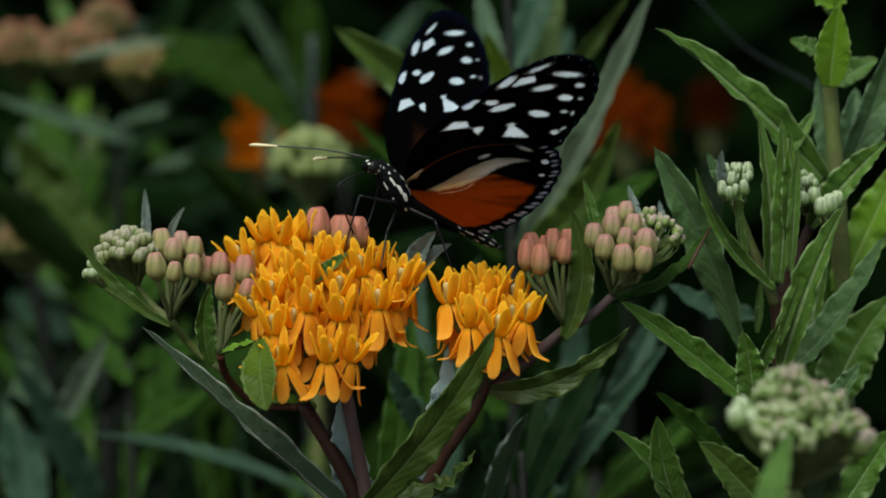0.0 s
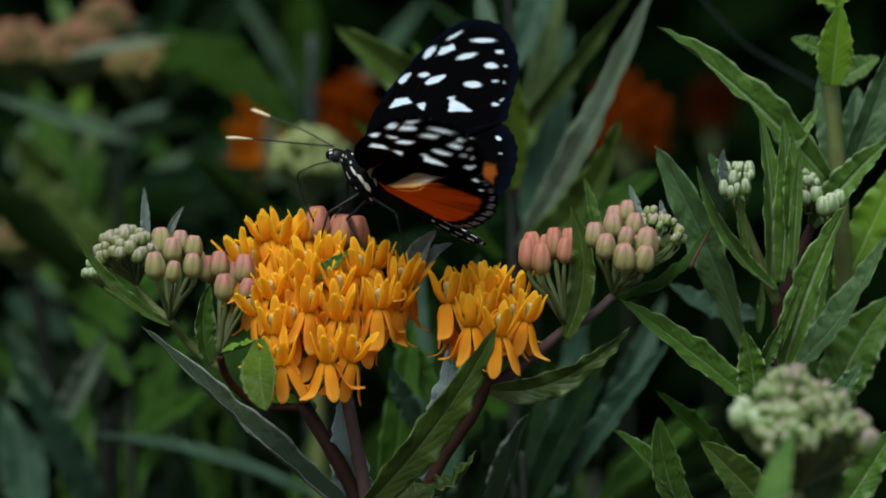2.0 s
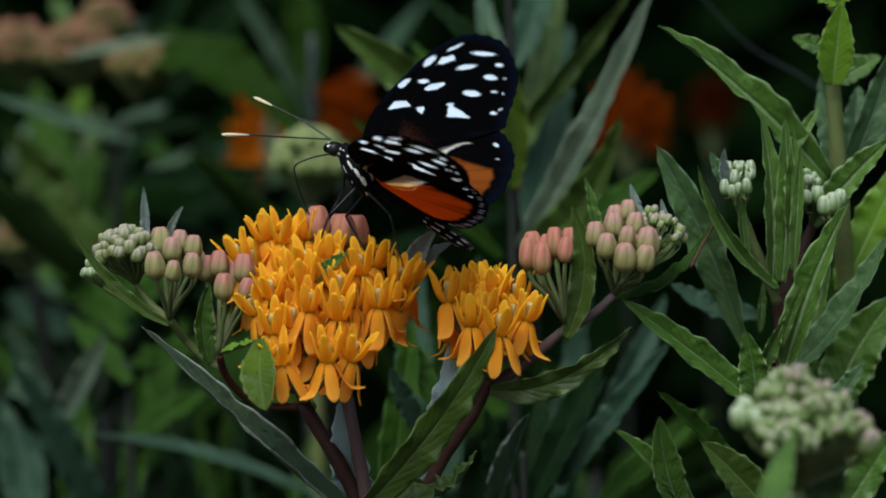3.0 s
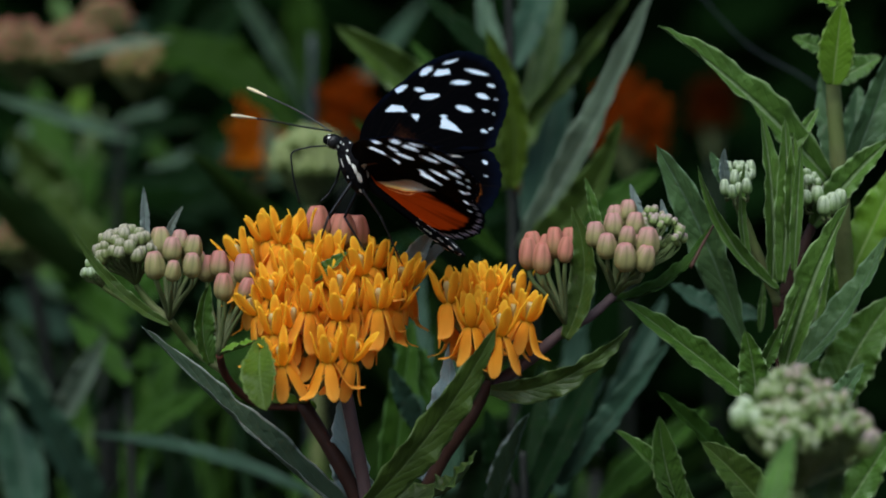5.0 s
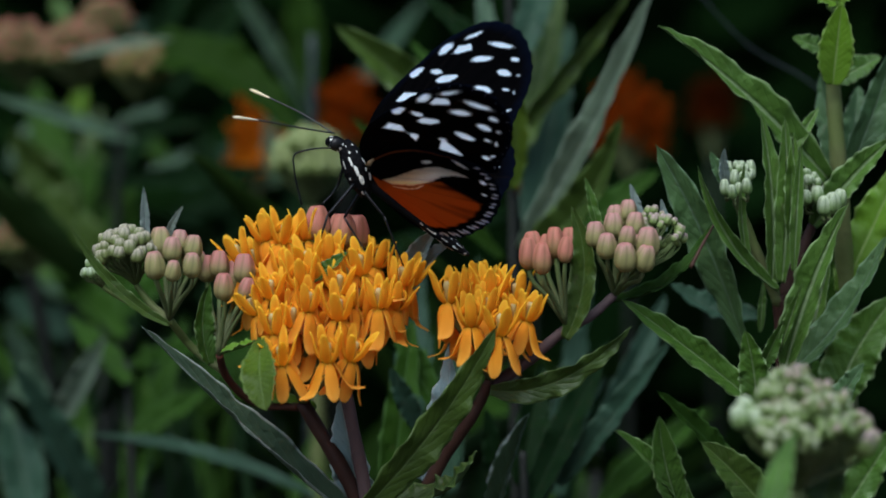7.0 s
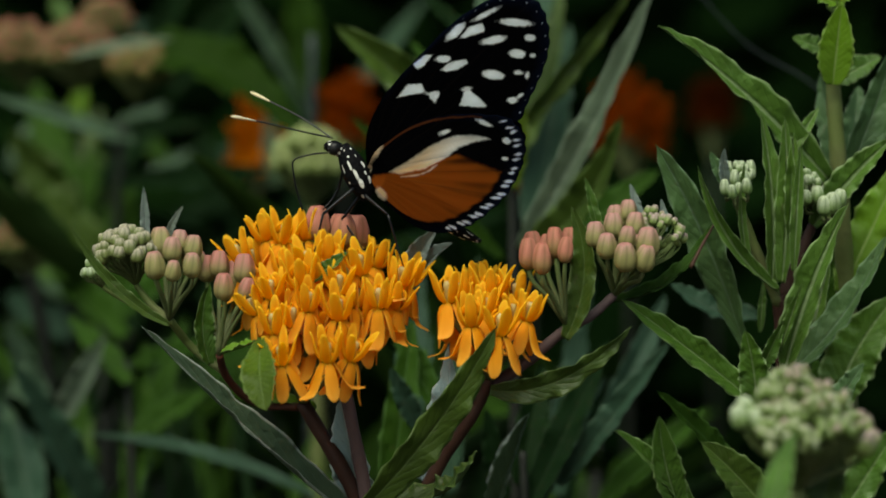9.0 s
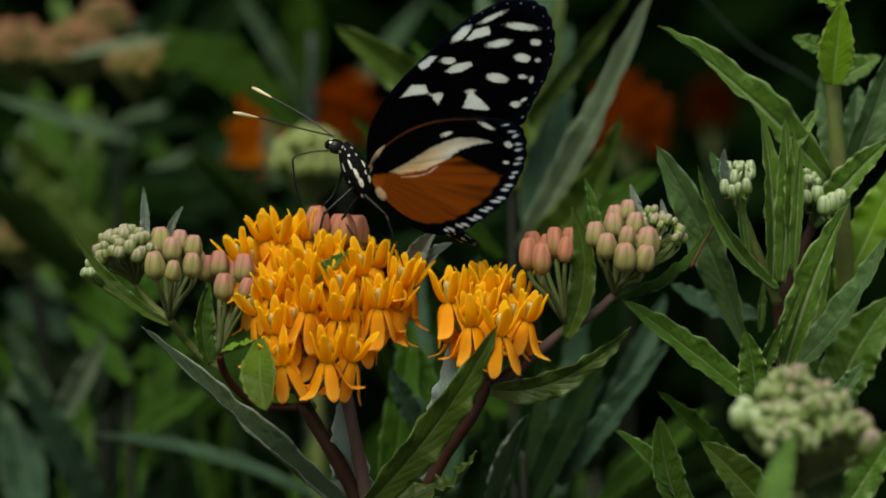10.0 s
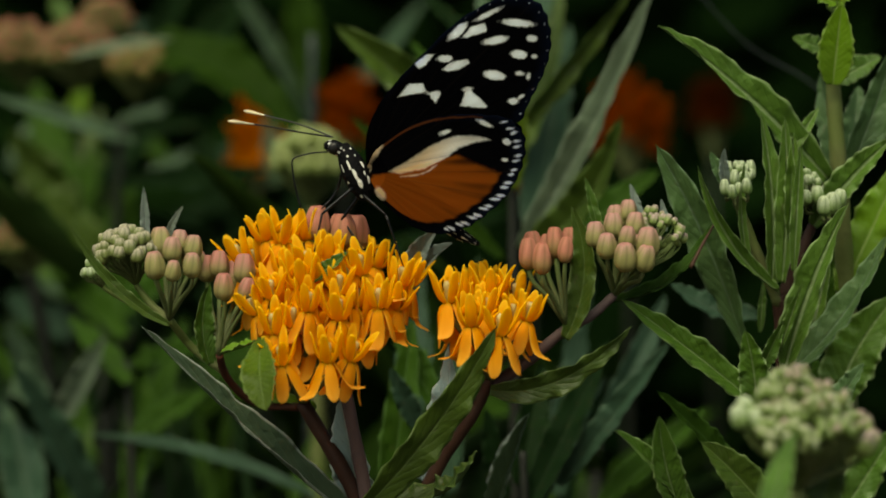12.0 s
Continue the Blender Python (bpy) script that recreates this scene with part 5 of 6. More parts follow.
leaf(low, (0.01586, 0.074, 0.70115), (0.02096, 0.09, 0.7263), 0.00705, LEAF_FULL_SHADE, face=(0.1, -1, 0.3), fold=0.3)
leaf(low, (-0.00162, 0.07, 0.71765), (-0.01105, 0.08, 0.73601), 0.00583, LEAF_HALF_SHADE, face=(0.2, -1, 0.3), fold=0.3)
leaf(low, (-0.01075, 0.06, 0.69749), (-0.00631, 0.076, 0.73609), 0.00692, LEAF_HALF_SHADE, face=(-0.1, -1, 0.3), fold=0.3)
leaf(low, (-0.00506, 0.064, 0.71331), (-0.01075, 0.06, 0.72609), 0.00459, LEAF_GREY_SHADE, face=(0.1, -1, 0.3), fold=0.3)
leaf(low, (0.01262, 0.09, 0.69534), (0.00905, 0.09, 0.71677), 0.00524, LEAF_FULL_SHADE, face=(0.1, -1, 0.3), fold=0.3)
leaf(low, (0.03244, 0.08, 0.69605), (0.05623, 0.1, 0.71634), 0.00595, LEAF_HALF_SHADE, face=(-0.1, -0.8, 0.6), fold=0.3)
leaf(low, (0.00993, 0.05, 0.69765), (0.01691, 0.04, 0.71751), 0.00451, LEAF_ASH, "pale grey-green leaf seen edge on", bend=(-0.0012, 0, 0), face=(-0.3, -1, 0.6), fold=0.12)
leaf(low, (0.0201, 0.08, 0.69605), (0.03466, 0.09, 0.72332), 0.00517, LEAF_GREY_SHADE, bend=(-0.001, 0, 0), face=(-0.5, -1, 0.2), fold=0.35)
leaf(low, (-0.00568, 0.07, 0.70837), (-0.01, 0.09, 0.72868), 0.00348, LEAF_GREY_SHADE, face=(0.3, -1, 0.2), fold=0.3)
leaf(low, (-0.00822, 0.09, 0.70367), (-0.00229, 0.1, 0.73202), 0.00453, LEAF_GREY_SHADE, face=(-0.3, -1, 0.2), fold=0.3)


def bush(name, seed, leaves=26):
    """A leafy stalk for the depth of the bed, built at the origin."""
    rnd = random.Random(seed)
    ob = thing(name, (0, 0, 0), "leafy green milkweed stalk deep in the bed", "plant", "bed of milkweed")
    high = 0.86
    stem(ob, [(0, 0, 0), (0.006, 0.004, 0.4), (0.0, 0.0, high)], 0.002, 0.001, STEM_SHADE)
    for k in range(leaves):
        z = high - 0.36 * (k / leaves) ** 1.0 - 0.01
        a = (k % 2) * math.pi + (k // 2) * 1.4 + rnd.uniform(-0.4, 0.4)
        ln = rnd.uniform(0.055, 0.10)
        up = rnd.uniform(0.25, 1.1)
        d = Vector((math.cos(a), math.sin(a), up)).normalized()
        b = Vector((0, 0, z))
        # the stalks' shade comes with these darkened leaf colours
        leaf(ob, b, b + d * ln, rnd.uniform(0.010, 0.018), rnd.choice((LEAF_HALF_SHADE, LEAF_FULL_SHADE, LEAF_FULL_SHADE, LEAF_SHADE)), bend=(0, 0, rnd.uniform(-0.004, 0.006)), face=(-math.cos(a) * 0.6, -math.sin(a) * 0.6 - 0.2, 1), fold=0.3, rows=14, cols=4)
    return ob


bushes = [bush("milkweed_stalk", s) for s in (1, 2, 3)]
rnd = random.Random(12)
spots = []
for k in range(46):
    y = 0.22 + 0.85 * (k / 46)
    half = 0.14 * (0.67 + y) / 0.67
    spots.append((rnd.uniform(-half, half), y, rnd.uniform(-0.24, -0.07) - 0.05 * y, rnd.uniform(0, 360)))
# added stalks out of view: they widen the bed and block side light
for k in range(44):
    y = rnd.uniform(0.0, 1.0)
    half = 0.15 * (0.67 + y) / 0.67
    spots.append((rnd.choice((-1, 1)) * rnd.uniform(half + 0.08, half + 0.55), y, rnd.uniform(-0.18, 0.0), rnd.uniform(0, 360)))
for k, (x, y, dz, turn) in enumerate(spots):
    src = bushes[k % 3]
    m = pose(x, y, dz, 0, 0, turn)
    if k < 3:
        src.matrix_basis = m
    else:
        copy_thing(src, m)


# ---- the butterfly ----
fly = thing("butterfly", (0, 0, 0), "black butterfly with white-spotted wings and orange hindwings", "butterfly")
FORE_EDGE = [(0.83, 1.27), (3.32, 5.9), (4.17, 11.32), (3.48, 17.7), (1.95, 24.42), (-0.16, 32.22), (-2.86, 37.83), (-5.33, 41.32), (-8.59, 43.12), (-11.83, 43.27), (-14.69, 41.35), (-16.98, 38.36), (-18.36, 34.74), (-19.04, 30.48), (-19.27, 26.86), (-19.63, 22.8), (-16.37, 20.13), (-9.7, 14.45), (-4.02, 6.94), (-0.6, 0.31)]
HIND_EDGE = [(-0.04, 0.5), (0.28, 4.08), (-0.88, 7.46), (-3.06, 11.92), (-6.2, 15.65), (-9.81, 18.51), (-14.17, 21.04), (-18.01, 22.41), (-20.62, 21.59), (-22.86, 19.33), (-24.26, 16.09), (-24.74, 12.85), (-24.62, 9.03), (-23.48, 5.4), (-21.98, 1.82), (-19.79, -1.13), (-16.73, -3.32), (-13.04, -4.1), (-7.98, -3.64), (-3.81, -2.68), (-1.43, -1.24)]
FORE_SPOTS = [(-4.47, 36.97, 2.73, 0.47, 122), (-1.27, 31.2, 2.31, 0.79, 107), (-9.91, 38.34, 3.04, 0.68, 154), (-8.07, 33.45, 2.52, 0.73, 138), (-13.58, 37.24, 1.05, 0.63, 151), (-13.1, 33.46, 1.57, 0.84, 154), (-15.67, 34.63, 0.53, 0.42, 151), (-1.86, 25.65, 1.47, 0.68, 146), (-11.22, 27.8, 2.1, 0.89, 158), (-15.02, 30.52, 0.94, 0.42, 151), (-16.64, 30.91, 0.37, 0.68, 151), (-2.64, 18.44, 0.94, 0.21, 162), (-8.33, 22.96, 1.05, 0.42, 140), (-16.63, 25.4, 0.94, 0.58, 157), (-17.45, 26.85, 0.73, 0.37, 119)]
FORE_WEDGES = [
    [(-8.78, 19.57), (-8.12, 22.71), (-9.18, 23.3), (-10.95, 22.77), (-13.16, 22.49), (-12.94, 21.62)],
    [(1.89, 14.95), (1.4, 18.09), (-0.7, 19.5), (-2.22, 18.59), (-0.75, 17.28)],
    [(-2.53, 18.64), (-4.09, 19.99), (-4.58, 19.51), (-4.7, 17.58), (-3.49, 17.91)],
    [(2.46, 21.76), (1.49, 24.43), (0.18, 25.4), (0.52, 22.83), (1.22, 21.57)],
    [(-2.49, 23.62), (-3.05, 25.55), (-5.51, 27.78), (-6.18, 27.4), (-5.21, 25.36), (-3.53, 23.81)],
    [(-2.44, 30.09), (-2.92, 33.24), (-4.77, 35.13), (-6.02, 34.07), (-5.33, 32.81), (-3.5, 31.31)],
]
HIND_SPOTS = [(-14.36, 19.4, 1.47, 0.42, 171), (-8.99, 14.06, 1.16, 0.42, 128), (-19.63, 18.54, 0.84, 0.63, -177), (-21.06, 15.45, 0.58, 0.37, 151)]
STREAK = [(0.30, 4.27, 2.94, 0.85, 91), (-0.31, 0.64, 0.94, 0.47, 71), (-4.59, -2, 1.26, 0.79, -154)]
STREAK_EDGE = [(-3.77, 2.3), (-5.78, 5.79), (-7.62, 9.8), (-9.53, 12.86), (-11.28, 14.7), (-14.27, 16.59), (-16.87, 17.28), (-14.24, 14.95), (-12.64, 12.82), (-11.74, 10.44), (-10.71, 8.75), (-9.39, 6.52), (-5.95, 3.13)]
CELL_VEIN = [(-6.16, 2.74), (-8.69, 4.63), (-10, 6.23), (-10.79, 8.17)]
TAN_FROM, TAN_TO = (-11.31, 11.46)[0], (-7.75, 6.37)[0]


def segments(points, x, z):
    """The distance to a chain of straight pieces."""
    best = np.full(x.shape, 99.0)
    for (ax, az), (bx, bz) in zip(points, points[1:]):
        dx, dz = bx - ax, bz - az
        u = np.clip(((x - ax) * dx + (z - az) * dz) / (dx * dx + dz * dz), 0, 1)
        best = np.minimum(best, np.hypot(x - ax - u * dx, z - az - u * dz))
    return best


def inside(points, x, z):
    """The depth inside a closed outline; below zero outside."""
    loop = points + points[:1]
    odd = np.zeros(x.shape, bool)
    for (ax, az), (bx, bz) in zip(loop, loop[1:]):
        odd ^= ((az > z) != (bz > z)) & (x < (bx - ax) * (z - az) / (bz - az + 1e-9) + ax)
    return np.where(odd, 1, -1) * segments(loop, x, z)


def field(spots, x, z):
    """The greatest depth inside a set of oval spots, in millimetres; below zero outside."""
    best = np.full(x.shape, -9.0)
    for cx, cz, a, b, ang in spots:
        c, s = math.cos(radians(ang)), math.sin(radians(ang))
        u, w = (x - cx) * c + (z - cz) * s, -(x - cx) * s + (z - cz) * c
        best = np.maximum(best, (1 - np.sqrt((u / a) ** 2 + (w / b) ** 2)) * min(a, b))
    return best


def facets(shapes, x, z):
    """The same for spots with straight sides and corners."""
    best = np.full(x.shape, -9.0)
    for shape in shapes:
        cx, cz = sum(p[0] for p in shape) / len(shape), sum(p[1] for p in shape) / len(shape)
        inside = np.full(x.shape, 9.0)
        for (ax, az), (bx, bz) in zip(shape, shape[1:] + shape[:1]):
            nx, nz = -(bz - az), bx - ax
            ln = math.hypot(nx, nz)
            sign = 1 if (cx - ax) * nx + (cz - az) * nz > 0 else -1
            inside = np.minimum(inside, sign * ((x - ax) * nx + (z - az) * nz) / ln)
        best = np.maximum(best, inside)
    return best


def wing(name, edge, is_hind, side):
    """A wing in its upright plane: x towards the head, z away from the body; side is +1 for the left one."""
    n, m = 300, 84
    rim = smooth_path([(x, 0, z) for x, z in edge], n)
    rim = np.array([(p.x, p.z) for p in rim])
    scallop = 0.16 * np.sin(np.linspace(0, 1, n + 1) * 2 * math.pi * 26) * np.clip((np.hypot(rim[:, 0], rim[:, 1]) - 14) / 8, 0, 1)
    rim = rim * (1 + scallop / np.maximum(8, np.hypot(rim[:, 0], rim[:, 1])))[:, None]
    t = (np.arange(1, m + 1) / m) ** 0.8
    x, z = rim[:, None, 0] * t[None, :], rim[:, None, 1] * t[None, :]
    r = np.hypot(x, z)
    edge_in = np.hypot(rim[:, 0], rim[:, 1])[:, None] * (1 - t[None, :])
    camber = (1.7 if is_hind else 0.9) * np.clip(1 - (z - 3) / 12, 0, 1) * np.clip(r / 4, 0, 1) + 0.5 * np.sin(np.pi * np.clip(r / 40, 0, 1)) + 0.02 * np.sin(np.arange(n + 1)[:, None] * 0.42) * np.clip(r / 20, 0, 1)
    arc = np.concatenate([[0], np.cumsum(np.hypot(*np.diff(rim, axis=0).T))])[:, None] + 0 * t[None, :]
    ang = np.mod(np.arctan2(z, x), 2 * math.pi)
    vein = np.clip(1 - np.abs(((ang * 57.3 / (11 if is_hind else 9)) % 1) - 0.5) * r * 2.2, 0, 1) * np.clip(r / 8 - 0.3, 0, 1)
    far = np.full(x.shape, -9.0)
    outer = np.clip(r - (19 if is_hind else 24), -1, 1)
    reach = 1.25 if is_hind else 0.8
    pitch = 2.9 if is_hind else 2.6
    dots = np.full(x.shape, -9.0)
    for start in ((0.85, 1.95) if is_hind else (1.3,)):
        dots = np.maximum(dots, (np.where(ang > radians(152), 0.39, 0.32) if is_hind else 0.12) - np.hypot((arc % pitch) - start, (edge_in - reach) * (0.5 if is_hind else 1.0)))
    streaks = 0.45 + (0.22 * np.sin(ang * 17 + 1.1) + 0.2 * np.sin(ang * 41 + 0.9 * np.sin(r * 0.3)) + 0.18 * np.sin(ang * 67 + 2 * np.sin(r * 0.23))) * np.clip(r / 12, 0, 1) + 0.25 * np.clip((r - 20) / 6, 0, 1)
    if is_hind:
        white = np.maximum(field(HIND_SPOTS, x, z), np.where((outer > -1) & (ang > radians(128)), dots, -1))
        cream = np.maximum(np.maximum(field(STREAK, x, z), inside(STREAK_EDGE, x, z)), 0.08 - segments(CELL_VEIN, x, z))
        streaks = 0.26 + 0.22 * np.sin(ang * 23 + 0.6 + 0.25 * np.sin(r * 0.4)) * np.clip((r - 9) / 8, 0, 1) + 0.12 * np.sin(ang * 57 + 2 * np.sin(r * 0.23)) * np.clip(r / 14, 0, 1) + 0.42 * np.clip((r - 13) / 9, 0, 1) * np.clip((radians(176) - ang) / radians(34), 0, 1)
        line = np.maximum(*(z - q[1] - (x - q[0]) * (s[1] - q[1]) / (s[0] - q[0]) for q, s in ((ORANGE_TOP[0], ORANGE_TOP[1]), (ORANGE_TOP[1], ORANGE_TOP[2]))))
        orange = np.minimum(np.minimum(-line, edge_in - 3.4), np.minimum(r - 1.8, 27.5 - r))
        rust = np.where((ang < radians(124)) & (r < 26), 1.15 - 0.040 * r - np.abs(edge_in - 1.1), -9.0)
    else:
        white = np.maximum(np.maximum(field(FORE_SPOTS, x, z), facets(FORE_WEDGES, x, z)), np.where((r > 30) & (ang > radians(88)), dots, -1))
        cream = far
        orange = far
        rust = np.minimum(12 - r, 7 - np.abs(x + 8) * 1.6) * 0.10
    plain_white = field(HIND_SPOTS, x, z) if is_hind else np.maximum(field(FORE_SPOTS, x, z), facets(FORE_WEDGES, x, z))
    verts, faces = [], []
    pale = np.clip((x - TAN_FROM) / (TAN_TO - TAN_FROM), 0, 1) if is_hind else 0 * x
    cols = {k: [] for k in ("white", "orange", "cream", "rust", "vein", "streak", "tan", "rim", "upper")}
    for up in (0, 1):
        off = (-side if up else side) * 0.06 + (0.35 if is_hind else 0.0) * side
        flat = [(0.0, 0.0, 0.0)] + [(x[i, j] * 0.001, (off + camber[i, j] * side) * 0.001, z[i, j] * 0.001) for i in range(n + 1) for j in range(m)]
        k0 = len(verts)
        verts += flat
        top_cream = cream if is_hind else far
        for key, arr in (("white", white), ("orange", orange), ("cream", top_cream), ("rust", rust), ("vein", vein), ("streak", streaks), ("tan", pale), ("rim", np.clip(1 - edge_in / 3.2, 0, 1) * np.clip(r / 12 - 1, 0, 1))):
            if key == "rust" and not up and not is_hind:
                arr = far
            if key == "orange" and up and is_hind:
                arr = np.minimum(orange, 24.5 - r)
            if key == "white" and up:
                arr = plain_white - 0.15
            if key == "cream" and up:
                arr = arr - 0.45
            cols[key] += [-1.0 if key in ("white", "orange", "cream", "rust") else 0.0] + arr.ravel().tolist()
        cols["upper"] += [float(up)] * len(flat)
        for i in range(n):
            a, b = k0 + 1 + i * m, k0 + 1 + (i + 1) * m
            faces.append((k0, a, b) if up else (k0, b, a))
            for j in range(m - 1):
                q = (a + j, a + j + 1, b + j + 1, b + j)
                faces.append(q if up else q[::-1])
    half = len(verts) // 2
    for i in range(n):
        a, b = 1 + i * m + m - 1, 1 + (i + 1) * m + m - 1
        faces.append((a, b, half + b, half + a))
    me = bpy.data.meshes.new(name)
    me.from_pydata(verts, [], faces)
    for key, values in cols.items():
        me.attributes.new(key, "FLOAT", "POINT").data.foreach_set("value", values)
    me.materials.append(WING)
    me.polygons.foreach_set("use_smooth", [True] * len(me.polygons))
    ob = new(name, me)
    ob.parent = fly
    return ob


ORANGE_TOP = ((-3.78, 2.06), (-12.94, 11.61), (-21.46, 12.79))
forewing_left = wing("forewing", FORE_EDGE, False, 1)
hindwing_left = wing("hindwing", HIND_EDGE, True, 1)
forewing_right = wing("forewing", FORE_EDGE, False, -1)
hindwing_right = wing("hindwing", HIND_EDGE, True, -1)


def blob(path, radii, squash=1.0, stripes=None, seg=48):
    """A rounded body along a path in millimetres, with pale marks."""
    bm = bmesh.new()
    lay = layer(bm, "white")
    pts = [p * 0.001 for p in smooth_path(path, 60)]
    n = len(pts)
    k = len(radii) - 1
    rr = []
    for i in range(n):
        u = i / (n - 1) * k
        a = min(int(u), k - 1)
        rr.append((radii[a] + (radii[a + 1] - radii[a]) * (u - a)) * 0.001)
    rings = tube(bm, pts, rr, seg, squash, (0, 1, 0))
    for i, ring in enumerate(rings):
        for j, v in enumerate(ring):
            v[lay] = stripes(i / (n - 1), 2 * math.pi * j / seg) if stripes else 0.0
    return bm


def under_fly(name, bm, mat, parent=fly, label=""):
    ob = new(name, mesh_of(name, bm, mat))
    ob.parent = parent
    return tagged(ob, label)


def in_body(x, z, y):
    return (x, y, z)


MARKS = ((0.06, 0.30, -0.98, 0.09), (0.28, 0.48, -0.90, 0.12), (0.08, 0.14, -0.15, 0.18), (0.20, 0.27, -0.05, 0.13), (0.26, 0.48, -0.22, 0.13), (0.42, 0.66, -0.10, 0.19), (0.58, 0.80, 0.0, 0.27), (0.10, 0.16, 0.75, 0.15), (0.24, 0.30, 0.66, 0.14), (0.36, 0.52, 0.80, 0.18), (0.52, 0.62, 0.62, 0.13), (0.60, 0.76, 0.82, 0.20), (0.58, 0.64, -0.95, 0.14), (0.86, 0.95, -0.4, 0.24))


def thorax_marks(t, a):
    if math.cos(a) > 0:
        a = (math.pi - a) % (2 * math.pi)
    deep = max(1 - math.hypot((t - (t0 + t1) / 2) / ((t1 - t0) * 0.39), (a - math.pi - mid_a) / (half * 0.66)) for t0, t1, mid_a, half in MARKS)
    return min(1.0, max(0.0, 0.5 + deep * 1.6))


thorax = under_fly("thorax", blob([in_body(*(6.26, 1.6), 0), in_body(*(4.05, 0.09), 0), in_body(*(1.5, -1.6), 0), in_body(*(-1.01, -3.42), 0), in_body(*(-2.94, -5.09), 0)], (0.9, 1.7, 2.3, 2.55, 2.4, 1.8, 0.8), 1.0, thorax_marks), FUR, label="black thorax with white stripes")
def abdomen_lines(t, a):
    """Broken pale lines along the rear half."""
    line = abs(math.sin(a * 3.5 + 0.5 + 0.3 * math.sin(t * 19))) - 0.955
    return 1.0 if line > 0 and 0.5 < t < 0.97 and math.sin(t * 52 + 2.2 * a) > -0.35 else 0.0


abdomen = under_fly("abdomen", blob([(-0.6, 0, -2.2), (-7, 0, -2.2), (-14, 0, -1.9), (-20, 0, -1.5), (-25.2, 0, -1.1)], (1.1, 1.1, 0.95, 0.95, 1.1, 1.1, 0.35), 1.0, abdomen_lines), FUR, label="slender black abdomen with pale lines")
head = under_fly("head", blob([(5.2, 0, 0.2), (6.6, 0, 0.4), (8.2, 0, 0.0), (9.0, 0, -0.5)], (0.9, 1.35, 1.35, 1.0, 0.45), 1.0, lambda t, a: 1.0 if abs(math.sin(a * 4)) > 0.85 and (0.1 < t < 0.25 or 0.6 < t < 0.72) else 0.0), FUR)
for s in (1, -1):
    bm = bmesh.new()
    bmesh.ops.create_uvsphere(bm, u_segments=16, v_segments=10, radius=0.00125)
    for v in bm.verts:
        v.co = Vector((v.co.x * 0.85 + 0.0072, v.co.y * 0.5 + s * 0.00105, v.co.z * 0.95 + 0.0001))
    under_fly("eye", bm, EYE, head)


def antenna(points, side):
    path = [p * 0.001 for p in smooth_path(points, 24)]
    bm = bmesh.new()
    tube(bm, path[:20], [0.00016] * 20, 6)
    ob = under_fly("antenna", bm, ANTENNA)
    bm = bmesh.new()
    tube(bm, path[18:], [0.00016, 0.00019, 0.00024, 0.0003, 0.00034, 0.00032, 0.00014], 7)
    under_fly("club", bm, CLUB, ob, "cream antenna club")
    return ob


antenna_left = antenna([in_body(*(8.47, 1.66), 0.6), in_body(*(14.59, 0.07), 4.6), in_body(*(20.99, -1.45), 9.0), in_body(*(26.91, -3.17), 13.5)], 1)
antenna_right = antenna([in_body(*(8.47, 1.66), -0.6), in_body(*(14.62, 2.23), -5.0), in_body(*(20.64, 2.15), -9.5), in_body(*(26.17, 1.86), -14.0)], -1)


def limb(name, points, r0, r1):
    bm = bmesh.new()
    path = []
    pts = [Vector(p) for p in points]
    for a, b in zip(pts, pts[1:]):
        path += [a.lerp(b, k / 5) * 0.001 for k in range(5)]
    path.append(pts[-1] * 0.001)
    n = len(path)
    tube(bm, path, [r0 + (r1 - r0) * i / (n - 1) for i in range(n)], 7)
    return under_fly(name, bm, LEG)


bm = bmesh.new()
tube(bm, [p * 0.001 for p in smooth_path([in_body(*(7.34, -0.72), 0), in_body(*(10.81, -3.33), 0), in_body(*(12.59, -5.7), 0), in_body(*(11.3, -7.73), 0), in_body(*(6.43, -12.8), 0)], 24)], [0.00017] * 25, 6)
under_fly("proboscis", bm, LEG)
limb("leg", [in_body(*(3.82, -2.2), -1.0), in_body(*(2.71, -5.81), -2.6), in_body(*(2.75, -8.26), -2.6), in_body(*(3.31, -10.64), -2.0)], 0.00028, 0.00012)


def bone(length, r0, r1, name="leg"):
    """A straight piece of a leg, along its own z."""
    bm = bmesh.new()
    n = 9
    tube(bm, [Vector((0, 0, length * k / n)) for k in range(n + 1)], [r0 + (r1 - r0) * k / n for k in range(n + 1)], 8)
    return under_fly(name, bm, LEG)


# the hip on the body (mm), the foot on the flowers before and after the short flight, the way the knee points, the lengths
LEGS = [
    (in_body(*(0.34, -4.44), 1.6), (-0.0179, -0.006, 0.75114), (-0.02421, -0.004, 0.74729), (-1, -0.3, 0.5), 0.0076, 0.0094),
    (in_body(*(-2.01, -4.54), 1.6), (0.00198, -0.004, 0.74614), (-0.00731, -0.004, 0.74676), (1, -0.6, 0.4), 0.0060, 0.0100),
    (in_body(*(-1.45, -4.62), -1.2), (-0.01162, -0.008, 0.74575), (-0.01407, 0, 0.74884), (-0.6, 0.3, 0.6), 0.0060, 0.0086),
]
limbs = [(bone(leg[4], 0.00034, 0.00026, "thigh"), bone(leg[5], 0.00026, 0.00011, "shin"), leg) for leg in LEGS]


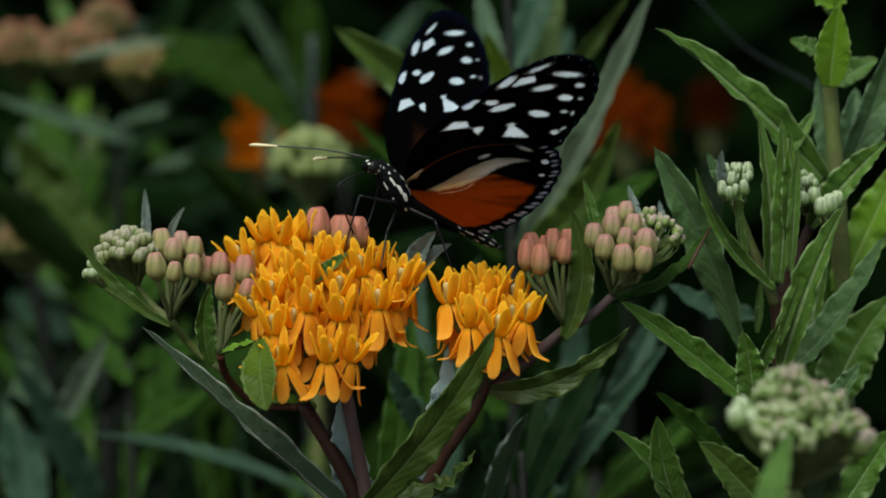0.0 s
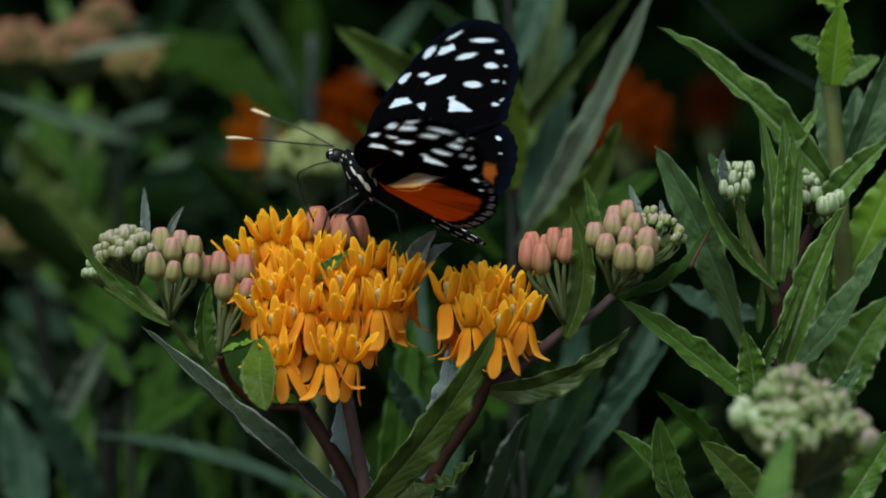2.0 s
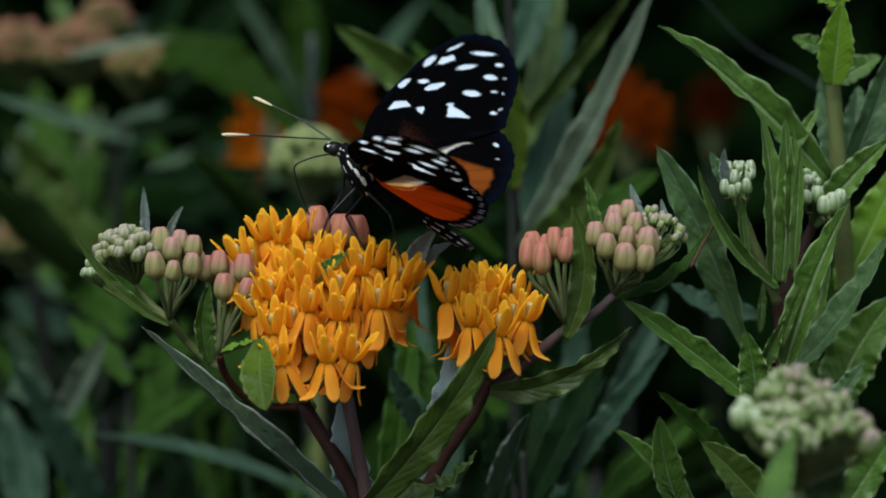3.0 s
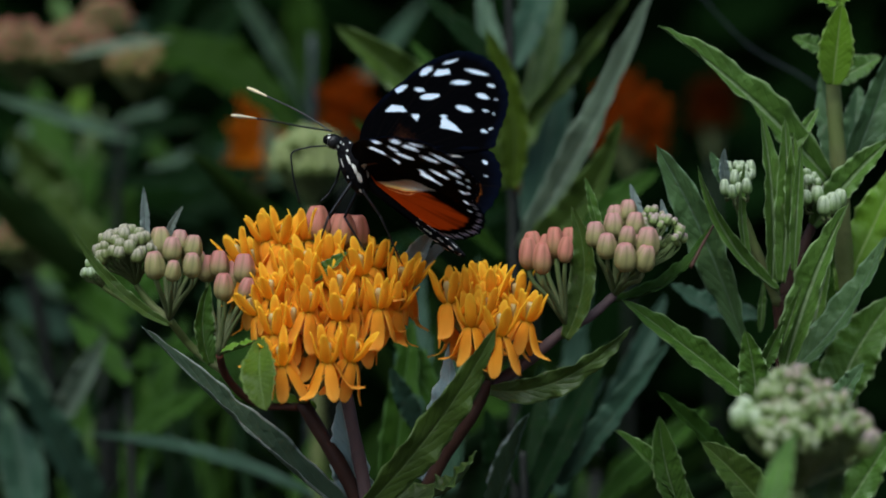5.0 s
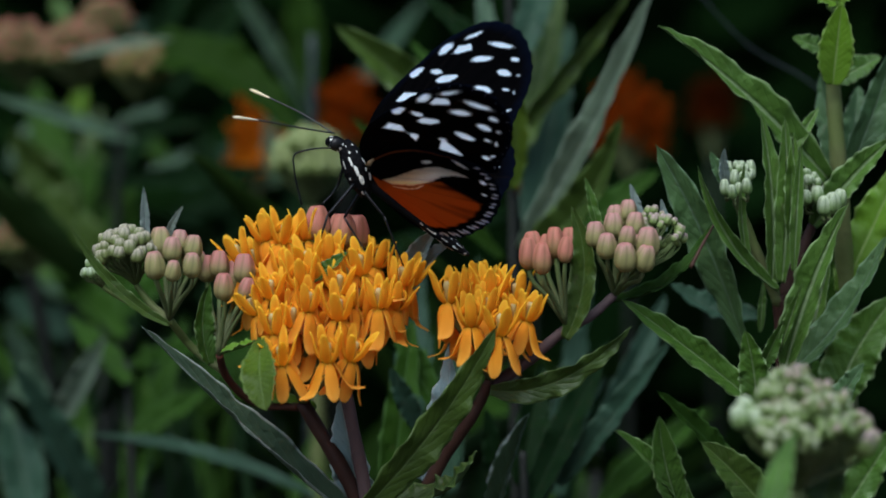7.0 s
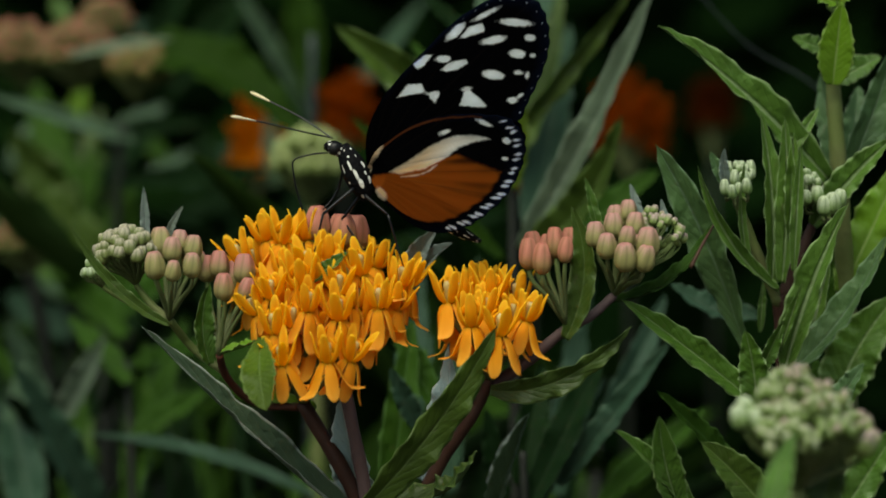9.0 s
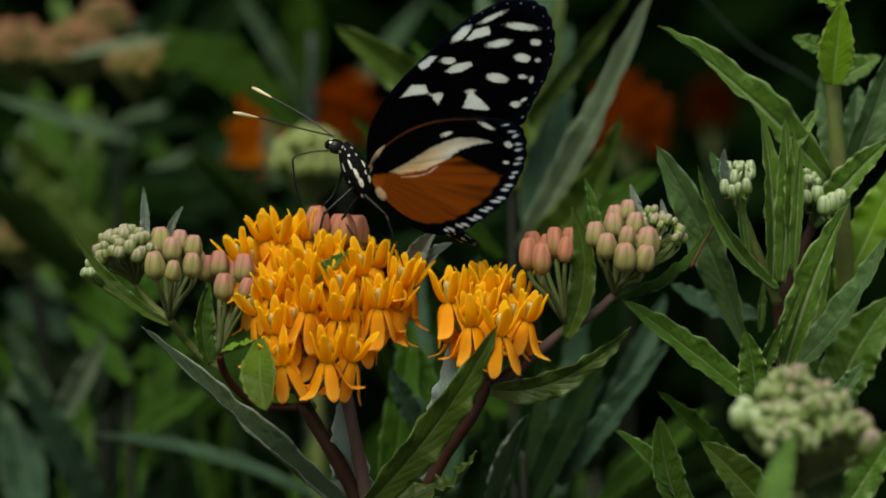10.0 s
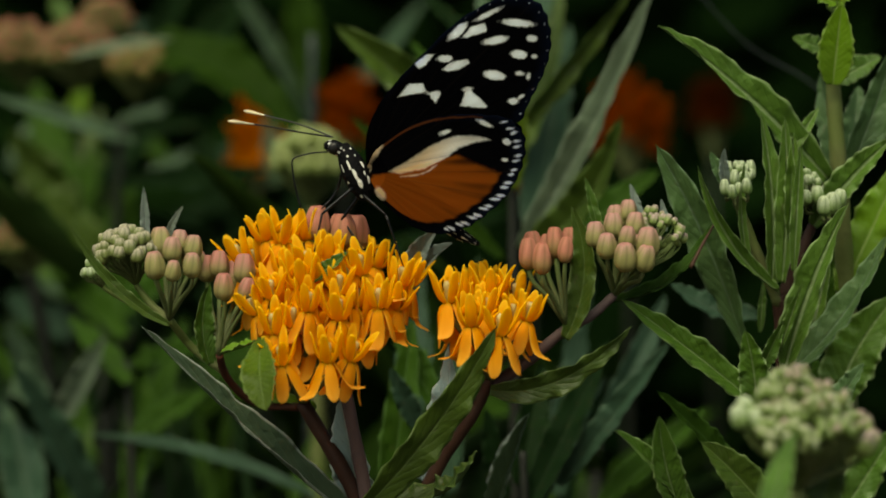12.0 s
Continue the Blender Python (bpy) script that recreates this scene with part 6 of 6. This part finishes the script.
# ---- what moves ----
def motions():
    def stand(x, z, turn, pitch):
        return Matrix.Translation((x * 0.001, 0, 0.75 + z * 0.001)) @ Matrix.Rotation(radians(180 + turn), 4, "Z") @ Matrix.Rotation(radians(-pitch), 4, "Y")

    # seconds, place across and up (mm), turn towards the camera, pitch, lift of the forewings (left, right) and of the left hindwing, droop of the abdomen
    beats = [
        (0.0, -7.5, 12.8, 30.9, 20.0, 39.1, 65.1, 40, 7),
        (0.5, -7.9, 13.0, 29.4, 16.4, 18.7, 41.6, 21, 8),
        (1.0, -8.9, 12.4, 28.3, 10.6, 16.5, 42.3, 19, 8),
        (1.4, -9.4, 12.2, 24.5, 10.8, 24.7, 52.5, 27, 8),
        (1.75, -11.2, 12.4, 17.3, 13.9, 28.0, 57.6, 30, 8),
        (2.1, -13.5, 15.0, -3.0, 24.0, 10.0, 52.6, 16, 9),
        (2.5, -12.4, 15.1, 3.9, 26.1, -4.0, 38.5, -2, 14),
        (3.0, -13.8, 15.4, -2.0, 24.0, 10.2, 48.5, 16, 12),
        (5.0, -14.4, 15.9, 4.5, 32.0, 9.0, 46.4, 14, 8.5),
        (5.5, -14.5, 16.0, 5.3, 32.3, 6.8, 43.5, 12, 8),
        (6.5, -14.4, 15.8, 4.3, 32.5, 12.8, 48.5, 17, 8),
        (7.2, -13.9, 15.4, 3.9, 31.8, 35.4, 69.4, 35.5, 6),
        (8.6, -14.1, 14.9, 3.1, 30.0, 71.0, 105.0, 69.5, 0),
        (9.5, -14.1, 14.9, 3.1, 30.0, 71.7, 106.0, 70, 0),
        (10.5, -14.05, 15.1, 5.0, 34.0, 73.5, 105.0, 72, 0),
        (12.0, -14.2, 14.9, 1.5, 31.2, 75.0, 104.0, 73.5, 0),
    ]

    def hinge(a, tilt):
        return pose(0, 0, 0, 0, -tilt) @ pose(0, 0, 0, a) @ pose(0, 0, 0, 0, tilt)

    walk(fly, [(b[0], stand(*b[1:5])) for b in beats])
    walk(forewing_left, [(b[0], pose(0, 0, 0, b[5] - 90)) for b in beats])
    walk(forewing_right, [(b[0], pose(0, 0, 0, 90 - b[6])) for b in beats])
    walk(hindwing_left, [(b[0], hinge(b[7] - 90, 4)) for b in beats])
    walk(hindwing_right, [(b[0], pose(0, 0, 0, 90 - b[6])) for b in beats])
    walk(abdomen, [(b[0], pose(0, 0, 0, 0, -b[8])) for b in beats])

    def along(a, b):
        return Matrix.Translation(a) @ Vector((0, 0, 1)).rotation_difference(b - a).to_matrix().to_4x4()

    for thigh, shin, (hip, foot_0, foot_1, way, l0, l1) in limbs:
        rows_0, rows_1 = [], []
        for b in beats:
            m = stand(*b[1:5]).inverted()
            u = min(1, max(0, (b[0] - 1.4) / 0.7))
            hip_at, foot = Vector(hip) * 0.001, m @ Vector(foot_0).lerp(Vector(foot_1), u)
            d = foot - hip_at
            span = min(d.length, (l0 + l1) * 0.995)
            d.normalize()
            side = m.to_3x3() @ Vector(way)
            side = (side - d * side.dot(d)).normalized()
            near = (span * span + l0 * l0 - l1 * l1) / (2 * span)
            knee = hip_at + d * near + side * math.sqrt(max(0, l0 * l0 - near * near))
            rows_0.append((b[0], along(hip_at, knee)))
            rows_1.append((b[0], along(knee, hip_at + d * span)))
        walk(thigh, rows_0)
        walk(shin, rows_1)

    # feelers: seconds, sideways swing and lift of the left one, then of the right one
    root = Matrix.Translation((0.0089, 0, 0.0018))
    feelers = [(0.0, 0, -8, 0, -13), (0.5, 0, -9, 0, -11), (1.0, 0, -5, 0, -10), (1.5, 0, -2, 0, -5), (2.1, 0, -4, 0, 5), (2.5, 0, -6, 0, 14), (3.0, 0, -8, 0, 4), (5.0, 0, -10, 0, -3), (7.2, 0, -10, 0, -3), (9.5, 0, -4, 0, 1), (10.5, 0, -8, 0, -1), (12.0, 0, -9, 0, -14)]
    walk(antenna_left, [(f[0], root @ pose(0, 0, 0, 0, -f[2], f[1]) @ root.inverted()) for f in feelers])
    walk(antenna_right, [(f[0], root @ pose(0, 0, 0, 0, -f[4], f[3]) @ root.inverted()) for f in feelers])


motions()
